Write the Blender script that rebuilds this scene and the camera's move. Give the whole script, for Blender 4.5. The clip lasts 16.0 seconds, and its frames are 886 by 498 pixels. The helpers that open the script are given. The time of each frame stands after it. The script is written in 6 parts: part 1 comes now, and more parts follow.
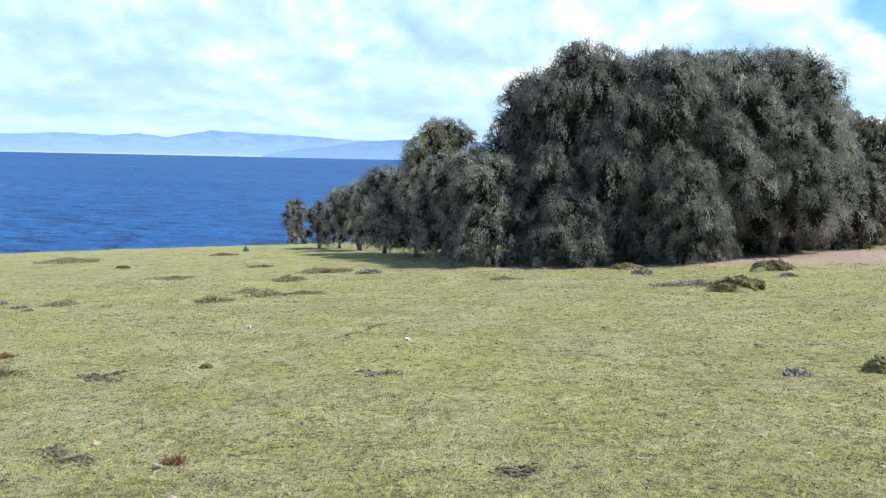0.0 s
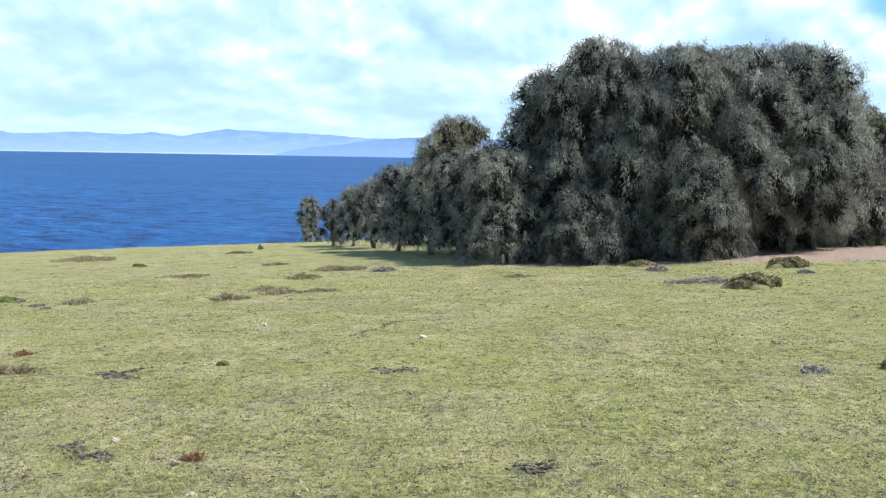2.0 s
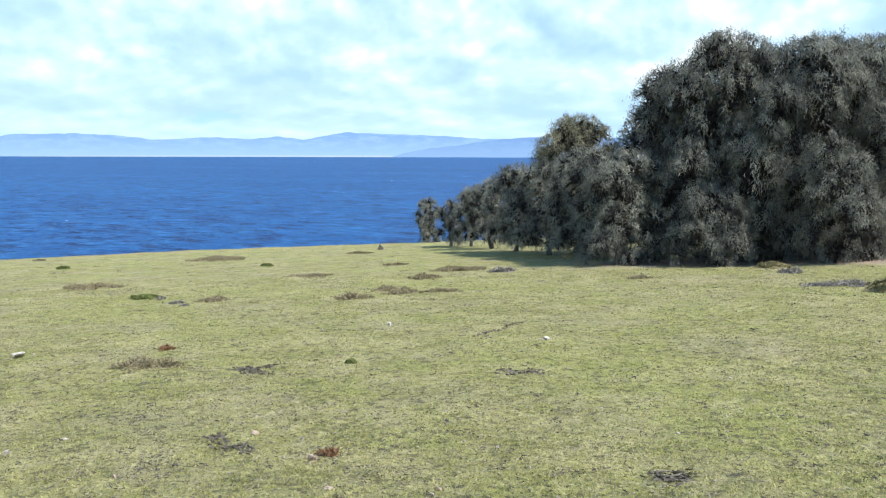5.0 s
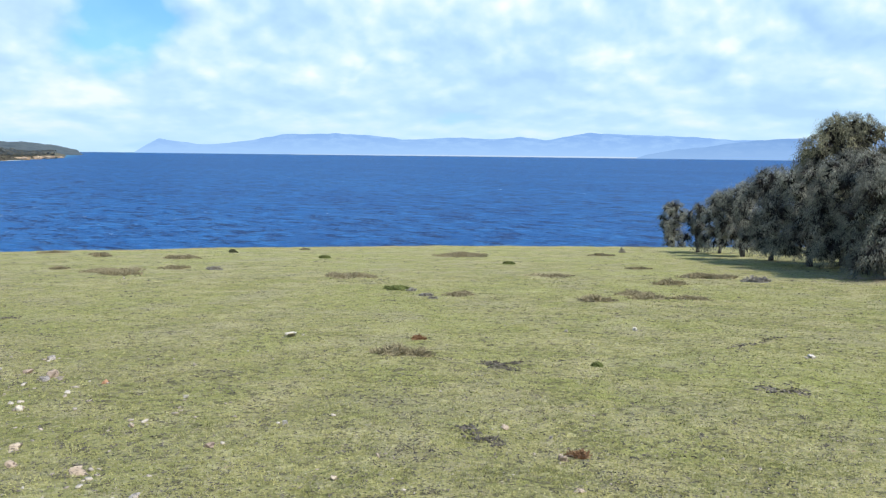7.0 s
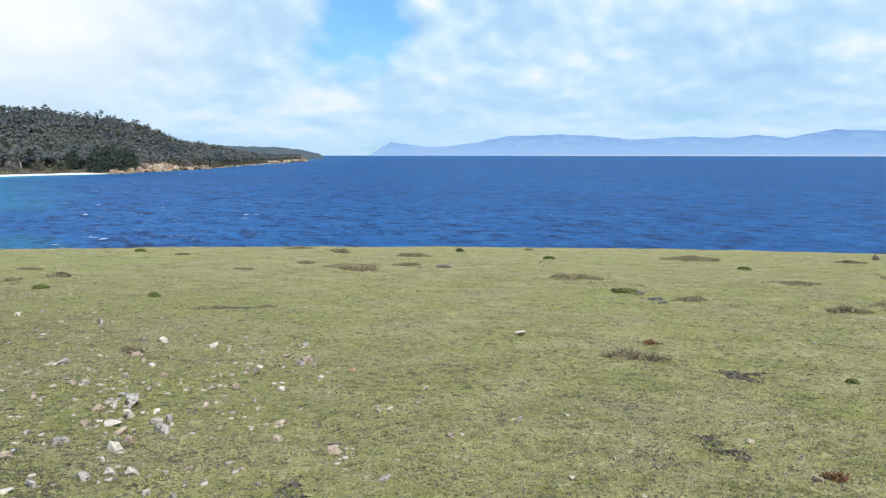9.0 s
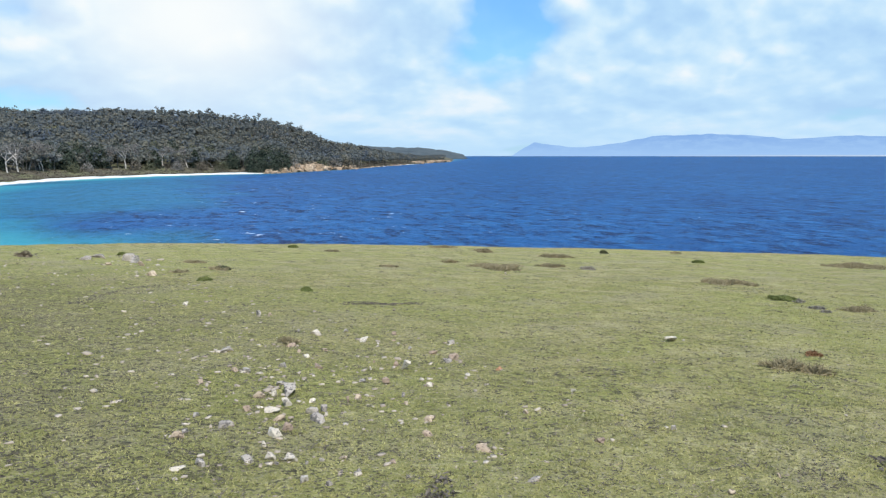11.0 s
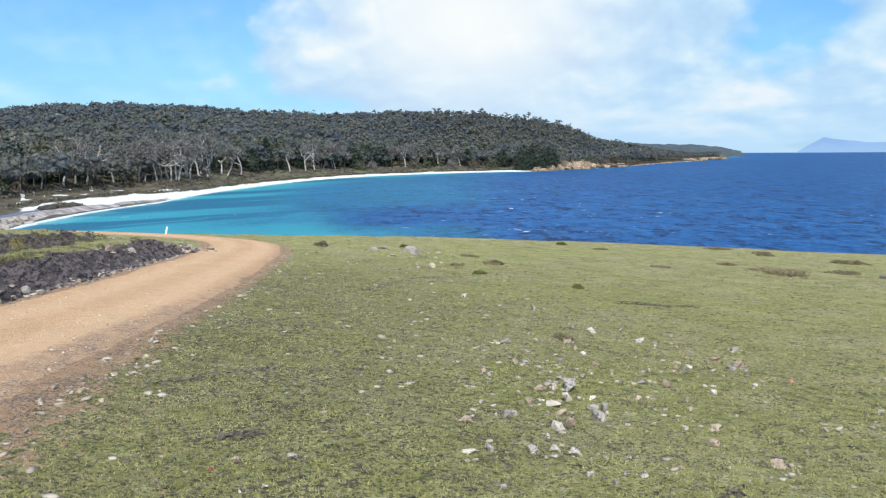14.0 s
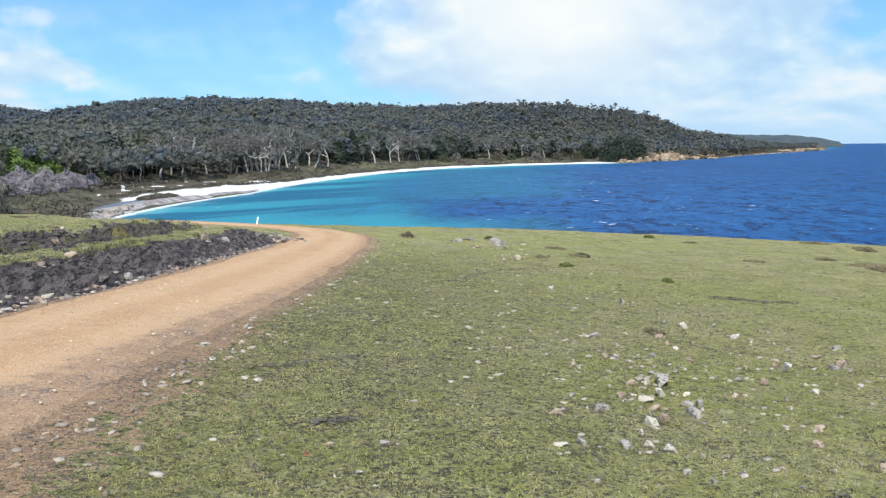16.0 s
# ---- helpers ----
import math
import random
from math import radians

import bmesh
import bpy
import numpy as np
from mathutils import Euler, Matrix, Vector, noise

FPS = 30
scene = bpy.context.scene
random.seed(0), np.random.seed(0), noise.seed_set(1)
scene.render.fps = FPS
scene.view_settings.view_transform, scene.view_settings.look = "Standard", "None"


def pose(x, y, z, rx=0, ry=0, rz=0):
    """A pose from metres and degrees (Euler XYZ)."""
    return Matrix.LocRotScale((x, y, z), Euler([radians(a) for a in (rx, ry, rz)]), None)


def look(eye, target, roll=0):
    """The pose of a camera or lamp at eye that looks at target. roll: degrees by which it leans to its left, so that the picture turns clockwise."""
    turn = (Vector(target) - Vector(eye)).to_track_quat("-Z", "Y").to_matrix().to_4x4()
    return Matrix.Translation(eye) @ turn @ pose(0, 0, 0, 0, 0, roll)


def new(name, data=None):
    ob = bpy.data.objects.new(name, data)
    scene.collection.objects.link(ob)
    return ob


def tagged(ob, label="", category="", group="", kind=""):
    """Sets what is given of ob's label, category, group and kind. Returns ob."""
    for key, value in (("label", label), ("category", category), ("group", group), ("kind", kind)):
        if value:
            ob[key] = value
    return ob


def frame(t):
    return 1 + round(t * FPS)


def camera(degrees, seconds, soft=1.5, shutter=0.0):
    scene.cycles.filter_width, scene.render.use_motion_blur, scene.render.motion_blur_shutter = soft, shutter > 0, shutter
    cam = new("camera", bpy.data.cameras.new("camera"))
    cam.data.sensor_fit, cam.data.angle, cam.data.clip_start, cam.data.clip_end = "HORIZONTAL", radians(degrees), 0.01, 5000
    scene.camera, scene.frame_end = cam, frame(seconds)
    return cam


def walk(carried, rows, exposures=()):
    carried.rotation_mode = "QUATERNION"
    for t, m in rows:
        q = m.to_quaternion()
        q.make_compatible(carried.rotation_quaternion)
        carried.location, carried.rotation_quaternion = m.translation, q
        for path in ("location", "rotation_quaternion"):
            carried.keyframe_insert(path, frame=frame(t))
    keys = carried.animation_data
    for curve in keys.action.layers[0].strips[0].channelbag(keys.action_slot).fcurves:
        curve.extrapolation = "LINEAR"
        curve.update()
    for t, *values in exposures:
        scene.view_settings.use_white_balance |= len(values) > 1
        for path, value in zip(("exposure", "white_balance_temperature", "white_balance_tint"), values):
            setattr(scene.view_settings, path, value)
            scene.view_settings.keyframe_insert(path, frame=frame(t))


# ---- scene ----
cam = camera(56.5, 16.0, soft=1.25)
PATH = [
    (0, 0.000, 0.000, 1.600, 0.00, -6.27, -1.23),
    (0.5, -0.014, 0.022, 1.597, 0.01, -6.27, -1.22),
    (1, -0.016, 0.005, 1.595, 0.11, -6.55, -1.27),
    (1.5, 0.004, -0.016, 1.601, 0.66, -6.53, -0.97),
    (2, -0.018, -0.001, 1.596, 0.92, -6.45, -0.99),
    (2.5, -0.021, -0.003, 1.599, 1.32, -6.47, -0.89),
    (3, -0.006, -0.004, 1.602, 1.58, -6.49, -0.52),
    (5.5, -0.164, 0.009, 1.596, 12.24, -6.50, -0.51),
    (6, -0.199, -0.006, 1.591, 16.19, -6.50, -0.86),
    (6.5, -0.221, -0.014, 1.595, 20.92, -6.65, -0.64),
    (7, -0.263, -0.017, 1.594, 25.47, -6.59, -0.67),
    (7.5, -0.288, -0.041, 1.591, 29.82, -6.52, -0.65),
    (8, -0.310, -0.068, 1.596, 33.97, -6.38, -0.10),
    (8.5, -0.330, -0.103, 1.597, 37.08, -6.44, -0.19),
    (9, -0.349, -0.127, 1.596, 40.80, -6.61, -0.03),
    (11.5, -0.432, -0.192, 1.581, 53.32, -6.48, 0.32),
    (12, -0.431, -0.239, 1.580, 56.51, -6.46, 0.73),
    (12.5, -0.441, -0.274, 1.590, 59.23, -6.77, 0.77),
    (13, -0.439, -0.301, 1.598, 62.61, -6.85, 1.07),
    (13.5, -0.449, -0.321, 1.598, 65.73, -6.80, 0.82),
    (14, -0.472, -0.332, 1.588, 68.93, -6.66, 0.42),
    (14.5, -0.474, -0.350, 1.589, 71.05, -6.66, 0.52),
    (15, -0.477, -0.369, 1.590, 72.77, -6.80, 0.49),
    (15.5, -0.500, -0.379, 1.576, 74.73, -7.01, 0.24),
    (16, -0.513, -0.386, 1.575, 74.72, -7.17, 0.58),
]
# seconds, eye, yaw to the left, pitch and roll in degrees
walk(cam, [(t, pose(x, y, z, 90 + pitch, roll, yaw)) for t, x, y, z, yaw, pitch, roll in PATH],
     exposures=[(0.0, 0.35), (5.0, 0.35), (6.5, 0.20), (8.0, 0.06), (9.5, 0.0), (16.0, -0.02)])

SEA = -11.4                    # sea level under the grass at the start of the walk
SLOPE_X, SLOPE_Y = 0.0461, -0.0706   # fall of the pasture towards the water
rng = np.random.default_rng(7)

# ---------------------------------------------------------------- light
SUN_AZ, SUN_EL = 105.0, 52.0    # degrees, clockwise from +y; above the horizon
world = bpy.data.worlds.new("world")
scene.world = world
world.use_nodes = True


class Nodes:
    """Short hand for building one node tree."""

    def __init__(self, tree):
        self.tree = tree
        tree.nodes.clear()

    def add(self, kind, links=None, **props):
        n = self.tree.nodes.new(kind)
        for key, value in props.items():
            setattr(n, key, value)
        for key, value in (links or {}).items():
            sock = n.inputs[key]
            if isinstance(value, bpy.types.NodeSocket):
                self.tree.links.new(value, sock)
            else:
                sock.default_value = value
        return n

    def math(self, op, a, b=0.0, clamp=False):
        return self.add("ShaderNodeMath", {0: a, 1: b}, operation=op, use_clamp=clamp).outputs[0]

    def ramp(self, fac, stops):
        n = self.add("ShaderNodeValToRGB", {0: fac})
        e = n.color_ramp.elements
        while len(e) < len(stops):
            e.new(0.5)
        for el, (p, c) in zip(e, stops):
            el.position = p
            el.color = (c, c, c, 1) if isinstance(c, (int, float)) else (*c, 1)
        return n.outputs[0]

    def mix(self, fac, a, b, blend="MIX"):
        n = self.add("ShaderNodeMix", data_type="RGBA", blend_type=blend)
        for sock, value in ((n.inputs[0], fac), (n.inputs[6], a), (n.inputs[7], b)):
            if isinstance(value, bpy.types.NodeSocket):
                self.tree.links.new(value, sock)
            elif sock.type == "RGBA":
                sock.default_value = (*value, 1)
            else:
                sock.default_value = value
        return n.outputs[2]

    def noise(self, vec, scale, detail=4.0, rough=0.55, out=0):
        return self.add("ShaderNodeTexNoise", {"Vector": vec, "Scale": scale, "Detail": detail, "Roughness": rough}).outputs[out]

    def scaled(self, vec, s):
        return self.add("ShaderNodeVectorMath", {0: vec, 1: s}, operation="MULTIPLY").outputs[0]


def build_sky():
    n = Nodes(world.node_tree)
    sky = n.add("ShaderNodeTexSky", sky_type="NISHITA", sun_disc=False, sun_elevation=radians(SUN_EL), sun_rotation=radians(SUN_AZ),
                air_density=1.0, dust_density=0.6, ozone_density=1.5)
    clear = n.scaled(sky.outputs[0], (SKY_GAIN * 0.50, SKY_GAIN * 0.97, SKY_GAIN * 1.37))
    way = n.add("ShaderNodeTexCoord").outputs["Generated"]
    parts = n.add("ShaderNodeSeparateXYZ", {0: way})
    # bearing to the left and height above level, in degrees
    az = n.math("MULTIPLY", n.math("ARCTAN2", n.math("MULTIPLY", parts.outputs[0], -1.0), parts.outputs[1]), 57.2958)
    el = n.math("MULTIPLY", n.math("ARCSINE", n.math("MAXIMUM", parts.outputs[2], 0.0)), 57.2958)

    def blob(a, e, wide, high):
        u, v = n.math("DIVIDE", n.math("SUBTRACT", az, a), wide), n.math("DIVIDE", n.math("SUBTRACT", el, e), high)
        return n.math("EXPONENT", n.math("MULTIPLY", n.math("ADD", n.math("MULTIPLY", u, u), n.math("MULTIPLY", v, v)), -1.0))

    def together(rows):
        total = None
        for a, e, wide, high, gain in rows:
            b = n.math("MULTIPLY", blob(a, e, wide, high), gain)
            total = b if total is None else n.math("ADD", total, b)
        return total

    # layers of cumulus, closer together and flatter towards the horizon
    across, up = n.math("DIVIDE", az, 6.0), n.math("MULTIPLY", n.math("LOGARITHM", n.math("ADD", el, 3.5), 2.71828), 2.5)

    def density(lift, drift=0.0):
        p = n.add("ShaderNodeCombineXYZ", {0: n.math("ADD", across, drift), 1: n.math("ADD", up, lift), 2: CLOUD_SEED}).outputs[0]
        soft = n.noise(p, 0.62, 4.0, 0.45)
        knobs = n.add("ShaderNodeTexVoronoi", {"Vector": n.add("ShaderNodeVectorMath", {0: p, 1: n.scaled(n.noise(p, 1.7, 3.0, 0.5, 1), (0.7, 0.7, 0.0))}, operation="ADD").outputs[0], "Scale": 1.15, "Smoothness": 0.45, "Detail": 2.0, "Roughness": 0.45},
                      feature="SMOOTH_F1", normalize=True).outputs["Distance"]
        wisp = n.noise(p, 3.5, 4.0, 0.55)
        return n.math("ADD", n.math("ADD", n.math("MULTIPLY", soft, 0.72), n.math("MULTIPLY", n.math("SUBTRACT", 0.62, knobs), 0.46)), n.math("MULTIPLY", wisp, 0.08))

    here, above = density(0.0), density(0.20, -0.08)
    body = n.math("ADD", here, together(CLOUD_PLACES))
    cover = n.ramp(body, [(0.40, 0.0), (0.47, 0.55), (0.56, 1.0)])
    cover = n.math("MULTIPLY", cover, n.ramp(parts.outputs[2], [(0.32, 1.0), (0.55, 0.15)]))
    # tops of the puffs catch the sun, their undersides are bluish
    rim = n.math("ADD", n.math("MULTIPLY", n.math("SUBTRACT", here, above), 2.4), n.math("MULTIPLY", n.math("SUBTRACT", here, 0.45), 0.9))
    rim = n.math("ADD", rim, together(CLOUD_BRIGHT))
    white = n.ramp(n.math("ADD", rim, 0.5), [(0.30, CLOUD_SHADE), (0.54, CLOUD_MID), (0.72, CLOUD_LIGHT), (0.95, (0.94, 0.985, 1.0))])
    white = n.mix(n.math("MULTIPLY", blob(67.0, 9.0, 9, 7), 0.95), white, (0.97, 1.0, 1.0))
    white = n.mix(n.ramp(parts.outputs[2], [(0.0, 0.85), (0.05, 0.35), (0.13, 0.0)]), white, (0.53, 0.765, 0.99))
    low = n.ramp(parts.outputs[2], [(0.0, 0.80), (0.06, 0.42), (0.2, 0.10), (0.5, 0.0)])
    colour = n.mix(n.math("MAXIMUM", cover, low), clear, white)
    back = n.add("ShaderNodeBackground", {"Color": colour, "Strength": 1.0})
    n.add("ShaderNodeOutputWorld", {"Surface": back.outputs[0]})


SKY_GAIN = 0.122
CLOUD_SEED = 3.7
# bearing, height, width and depth in degrees, and how much cloud there is more or less than usual
CLOUD_PLACES = [(5, 8, 34, 12, 0.25), (30, 9, 6, 4, 0.12), (46, 10, 4.0, 4.0, -0.22), (34.5, 13, 2.5, 2.5, -0.20), (67, 8, 10, 7, 0.36), (57, 10, 5, 5, 0.06), (79.6, 6.3, 1.4, 1.1, 0.22),
                (93, 9, 14, 9, -0.30), (99, 5, 5, 0.9, 0.22), (-28, 8, 4, 6, -0.25), (60, 2, 14, 2.5, 0.12)]
CLOUD_BRIGHT = [(30, 9.5, 3.0, 2.2, 0.22), (8, 9, 4, 3.5, 0.14), (-10, 9, 5, 2.0, 0.15)]
CLOUD_SHADE, CLOUD_MID, CLOUD_LIGHT = (0.40, 0.63, 0.925), (0.505, 0.745, 0.98), (0.655, 0.855, 1.0)
build_sky()
sun = new("sun", bpy.data.lights.new("sun", "SUN"))
sun.data.energy, sun.data.angle, sun.data.color = 5.0, radians(0.55), (0.98, 0.965, 0.915)
_s = (math.sin(radians(SUN_AZ)) * math.cos(radians(SUN_EL)), math.cos(radians(SUN_AZ)) * math.cos(radians(SUN_EL)), math.sin(radians(SUN_EL)))
sun.matrix_world = look([200 * v for v in _s], (0, 0, 0))


# ---------------------------------------------------------------- materials
def material(name):
    m = bpy.data.materials.new(name)
    m.use_nodes = True
    return m, Nodes(m.node_tree)


def finish(n, colour, rough=0.8, bump=None, strength=0.3, distance=0.02, spec=0.3, leaf=0.0):
    given = {"Base Color": colour if isinstance(colour, bpy.types.NodeSocket) else (*colour, 1), "Roughness": rough, "Specular IOR Level": spec}
    p = n.add("ShaderNodeBsdfPrincipled", given)
    normal = None
    if bump is not None:
        normal = n.add("ShaderNodeBump", {"Height": bump, "Strength": strength, "Distance": distance}).outputs[0]
        n.tree.links.new(normal, p.inputs["Normal"])
    shader = p.outputs[0]
    if leaf:
        tr = n.add("ShaderNodeBsdfTranslucent", {"Color": given["Base Color"]})
        shader = n.add("ShaderNodeMixShader", {0: leaf, 1: shader, 2: tr.outputs[0]}).outputs[0]
    n.add("ShaderNodeOutputMaterial", {"Surface": shader})


def place(n):
    return n.add("ShaderNodeNewGeometry").outputs["Position"]


def attribute(n, name):
    return n.add("ShaderNodeAttribute", attribute_name=name).outputs["Fac"]


def island(n):
    return n.add("ShaderNodeNewGeometry").outputs["Random Per Island"]


def object_random(n):
    return n.add("ShaderNodeObjectInfo").outputs["Random"]


def verge_colour(n, p):
    """Loose earth and grit beside the track."""
    a, b = n.noise(p, 55.0, 3.0, 0.7), n.noise(p, 6.0, 4.0, 0.6)
    verge = n.mix(n.ramp(b, [(0.36, 0.0), (0.64, 1.0)]), (0.48, 0.30, 0.172), (0.37, 0.232, 0.142))
    verge = n.mix(n.ramp(a, [(0.55, 0.0), (0.62, 0.8)]), verge, (0.62, 0.47, 0.33))
    grit = n.math("ADD", n.math("MULTIPLY", n.noise(p, 26.0, 3.0, 0.65), 0.7), n.math("MULTIPLY", n.noise(p, 2.2, 3.0, 0.6), 0.3))
    verge = n.mix(n.ramp(grit, [(0.53, 0.0), (0.57, 0.75)]), verge, (0.155, 0.125, 0.115))
    return n.mix(n.ramp(n.noise(p, 34.0, 2.0, 0.6), [(0.66, 0.0), (0.69, 0.8)]), verge, (0.66, 0.58, 0.48))


def ground_material():
    m, n = material("cropped_grass")
    p = place(n)
    a, b, c, d = n.noise(p, 60.0, 3.0, 0.7), n.noise(p, 16.0, 4.0, 0.65), n.noise(p, 1.3, 4.0, 0.6), n.noise(p, 0.2, 3.0)
    streak = n.noise(p, 5.5, 6.0, 0.72)
    trodden = attribute(n, "trodden")
    # the dark base tone stands in for shade between the tufts
    green = n.mix(n.ramp(b, [(0.42, 0.0), (0.58, 1.0)]), GRASS_DEEP, GRASS_MID)
    green = n.mix(n.ramp(c, [(0.40, 0.0), (0.62, 0.7)]), green, GRASS_DRY)
    green = n.mix(n.ramp(d, [(0.45, 0.0), (0.60, 0.6)]), green, GRASS_FRESH)
    green = n.mix(n.ramp(n.noise(p, 0.9, 4.0, 0.6), [(0.50, 0.0), (0.60, 0.6)]), green, GRASS_FRESH)
    green = n.mix(n.ramp(n.noise(p, 0.55, 5.0, 0.65), [(0.50, 0.0), (0.64, 0.55)]), green, (0.38, 0.335, 0.20))
    green = n.mix(n.math("MULTIPLY", trodden, 0.42), green, (0.17, 0.155, 0.068))
    thatch = n.ramp(n.math("ADD", n.math("MULTIPLY", a, 0.6), n.math("MULTIPLY", streak, 0.4)), [(0.51, 0.0), (0.58, 0.7)])
    colour = n.mix(thatch, green, THATCH)
    straw = n.ramp(n.math("ADD", n.math("MULTIPLY", a, 0.6), n.math("MULTIPLY", c, 0.4)), [(0.55, 0.0), (0.62, 0.7)])
    colour = n.mix(straw, colour, (0.54, 0.47, 0.28))
    # small tussocks: shade in their hollows put in as dark colour, and pale dry tips
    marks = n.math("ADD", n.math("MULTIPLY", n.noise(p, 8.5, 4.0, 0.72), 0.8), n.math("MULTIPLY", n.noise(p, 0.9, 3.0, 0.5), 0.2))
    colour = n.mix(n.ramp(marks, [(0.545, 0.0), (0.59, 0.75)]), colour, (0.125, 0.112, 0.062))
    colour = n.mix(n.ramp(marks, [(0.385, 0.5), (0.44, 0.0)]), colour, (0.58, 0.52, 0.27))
    # scattered crumbs of dung and dead stems, small worn hollows, darkened to carry tussock shadows
    crumbs = n.math("ADD", n.math("MULTIPLY", n.noise(p, 30.0, 2.5, 0.6), 0.72), n.math("MULTIPLY", c, 0.28))
    crumbs = n.math("ADD", crumbs, n.math("MULTIPLY", trodden, 0.078))
    colour = n.mix(n.ramp(crumbs, [(0.600, 0.0), (0.640, 0.75)]), colour, (0.055, 0.047, 0.043))
    clumps = n.math("ADD", n.math("MULTIPLY", n.noise(p, 17.0, 3.5, 0.68), 0.74), n.math("MULTIPLY", n.noise(p, 0.8, 3.0, 0.5), 0.26))
    clumps = n.math("ADD", clumps, n.math("MULTIPLY", trodden, 0.058))
    colour = n.mix(n.ramp(clumps, [(0.615, 0.0), (0.650, 0.75)]), colour, (0.085, 0.070, 0.062))
    colour = n.mix(n.ramp(n.noise(p, 27.0, 2.0, 0.6), [(0.675, 0.0), (0.71, 0.6)]), colour, (0.60, 0.53, 0.38))
    soil = n.mix(n.ramp(b, [(0.3, 0.0), (0.7, 1.0)]), (0.50, 0.33, 0.22), (0.42, 0.29, 0.20))
    soil = n.mix(n.ramp(b, [(0.42, 0.0), (0.60, 1.0)]), soil, (0.44, 0.35, 0.31))
    soil = n.mix(attribute(n, "fallen"), verge_colour(n, p), soil)
    bare = n.math("ADD", attribute(n, "bare"), n.math("MULTIPLY", n.math("SUBTRACT", n.math("ADD", n.math("MULTIPLY", b, 0.5), n.math("MULTIPLY", streak, 0.5)), 0.5), 3.6))
    colour = n.mix(n.ramp(bare, [(0.45, 0.0), (0.62, 1.0)]), colour, soil)
    # cut peat, in thin layers along the bank
    layer = n.add("ShaderNodeMapping", {"Vector": p, "Rotation": (0, 0, radians(15)), "Scale": (0.22, 1.0, 1.0)}).outputs[0]
    dark = n.mix(n.ramp(b, [(0.35, 0.0), (0.65, 1.0)]), (0.040, 0.034, 0.034), (0.135, 0.112, 0.108))
    dark = n.mix(n.ramp(n.noise(layer, 7.0, 6.0, 0.72), [(0.47, 0.0), (0.56, 0.85)]), dark, (0.225, 0.18, 0.162))
    dark = n.mix(n.ramp(n.noise(layer, 11.0, 4.0, 0.7), [(0.53, 0.0), (0.58, 0.85)]), dark, (0.022, 0.019, 0.020))
    cut = n.math("ADD", attribute(n, "peat"), n.math("MULTIPLY", n.math("SUBTRACT", n.noise(layer, 2.4, 6.0, 0.7), 0.5), 2.0))
    colour = n.mix(n.ramp(cut, [(0.45, 0.0), (0.56, 1.0)]), colour, dark)
    rise = n.math("ADD", n.math("ADD", n.math("MULTIPLY", a, 0.4), n.math("MULTIPLY", b, 1.0)), n.math("MULTIPLY", streak, 1.2))
    finish(n, colour, 0.95, rise, 1.0, 0.06, 0.05)
    return m


GRASS_DEEP, GRASS_MID, GRASS_DRY, GRASS_FRESH, THATCH = (0.165, 0.165, 0.058), (0.385, 0.36, 0.128), (0.50, 0.435, 0.20), (0.345, 0.355, 0.100), (0.36, 0.305, 0.22)
GROUND = ground_material()


def two_tone(name, dark, light, scale, rough=0.9, bump=0.4, distance=0.02, leaf=0.0, pick="noise", spec=0.2, detail=5.0, fleck=None):
    """A natural surface between two tones, varied by noise, by loose piece or by object."""
    m, n = material(name)
    p = place(n)
    a = n.noise(p, scale, detail, 0.62)
    if pick == "island":
        f = n.math("ADD", n.math("MULTIPLY", island(n), 0.55), n.math("MULTIPLY", n.ramp(a, [(0.3, 0.0), (0.7, 1.0)]), 0.45))
    elif pick == "object":
        f = n.math("ADD", n.math("MULTIPLY", object_random(n), 0.5), n.math("MULTIPLY", n.ramp(a, [(0.3, 0.0), (0.7, 1.0)]), 0.5))
    else:
        f = n.ramp(a, [(0.28, 0.0), (0.72, 1.0)])
    colour = n.mix(f, dark, light)
    if fleck:
        colour = n.mix(n.ramp(n.noise(p, scale * 6.0, 3.0, 0.7), [(0.56, 0.0), (0.66, 0.8)]), colour, fleck)
        colour = n.mix(n.ramp(n.noise(p, scale * 2.4, 4.0, 0.7), [(0.40, 0.75), (0.46, 0.0)]), colour, tuple(0.45 * k for k in fleck))
    finish(n, colour, rough, n.noise(p, scale * 5.0, 4.0, 0.65) if bump else None, bump, distance, spec, leaf)
    return m


GRASS = two_tone("grass_blades", (0.135, 0.145, 0.035), (0.66, 0.595, 0.265), 2.6, 0.85, 0, leaf=0.3, pick="island")
LITTER = two_tone("dry_litter", (0.045, 0.037, 0.033), (0.24, 0.205, 0.16), 2.0, 0.95, 0, pick="island")


def needle_material(name, dark, light):
    """She-oak needles: each spray has its own tone, from shaded to sunlit, put into the colour."""
    m, n = material(name)
    f = n.math("ADD", n.math("MULTIPLY", attribute(n, "tone"), 0.8), n.math("MULTIPLY", island(n), 0.2))
    finish(n, n.mix(f, dark, light), 0.75, leaf=0.13, spec=0.25)
    return m


OAK_LEAF = needle_material("she_oak_needles", (0.021, 0.024, 0.027), (0.39, 0.375, 0.295))
OAK_LEAF_WARM = needle_material("she_oak_needles_olive", (0.040, 0.040, 0.030), (0.40, 0.365, 0.21))
# greyer copy, also lightened for sunlight on the wing and right-hand trees
OAK_LEAF_GREY_LIT = needle_material("she_oak_needles_grey_lit", (0.030, 0.034, 0.036), (0.47, 0.455, 0.355))
# near-black twigs, dark enough to give the crowns shaded gaps
OAK_TWIG_SHADE = two_tone("she_oak_shaded_inner_twigs", (0.016, 0.014, 0.014), (0.055, 0.048, 0.044), 2.0, 0.95, 0, pick="island", spec=0.1)
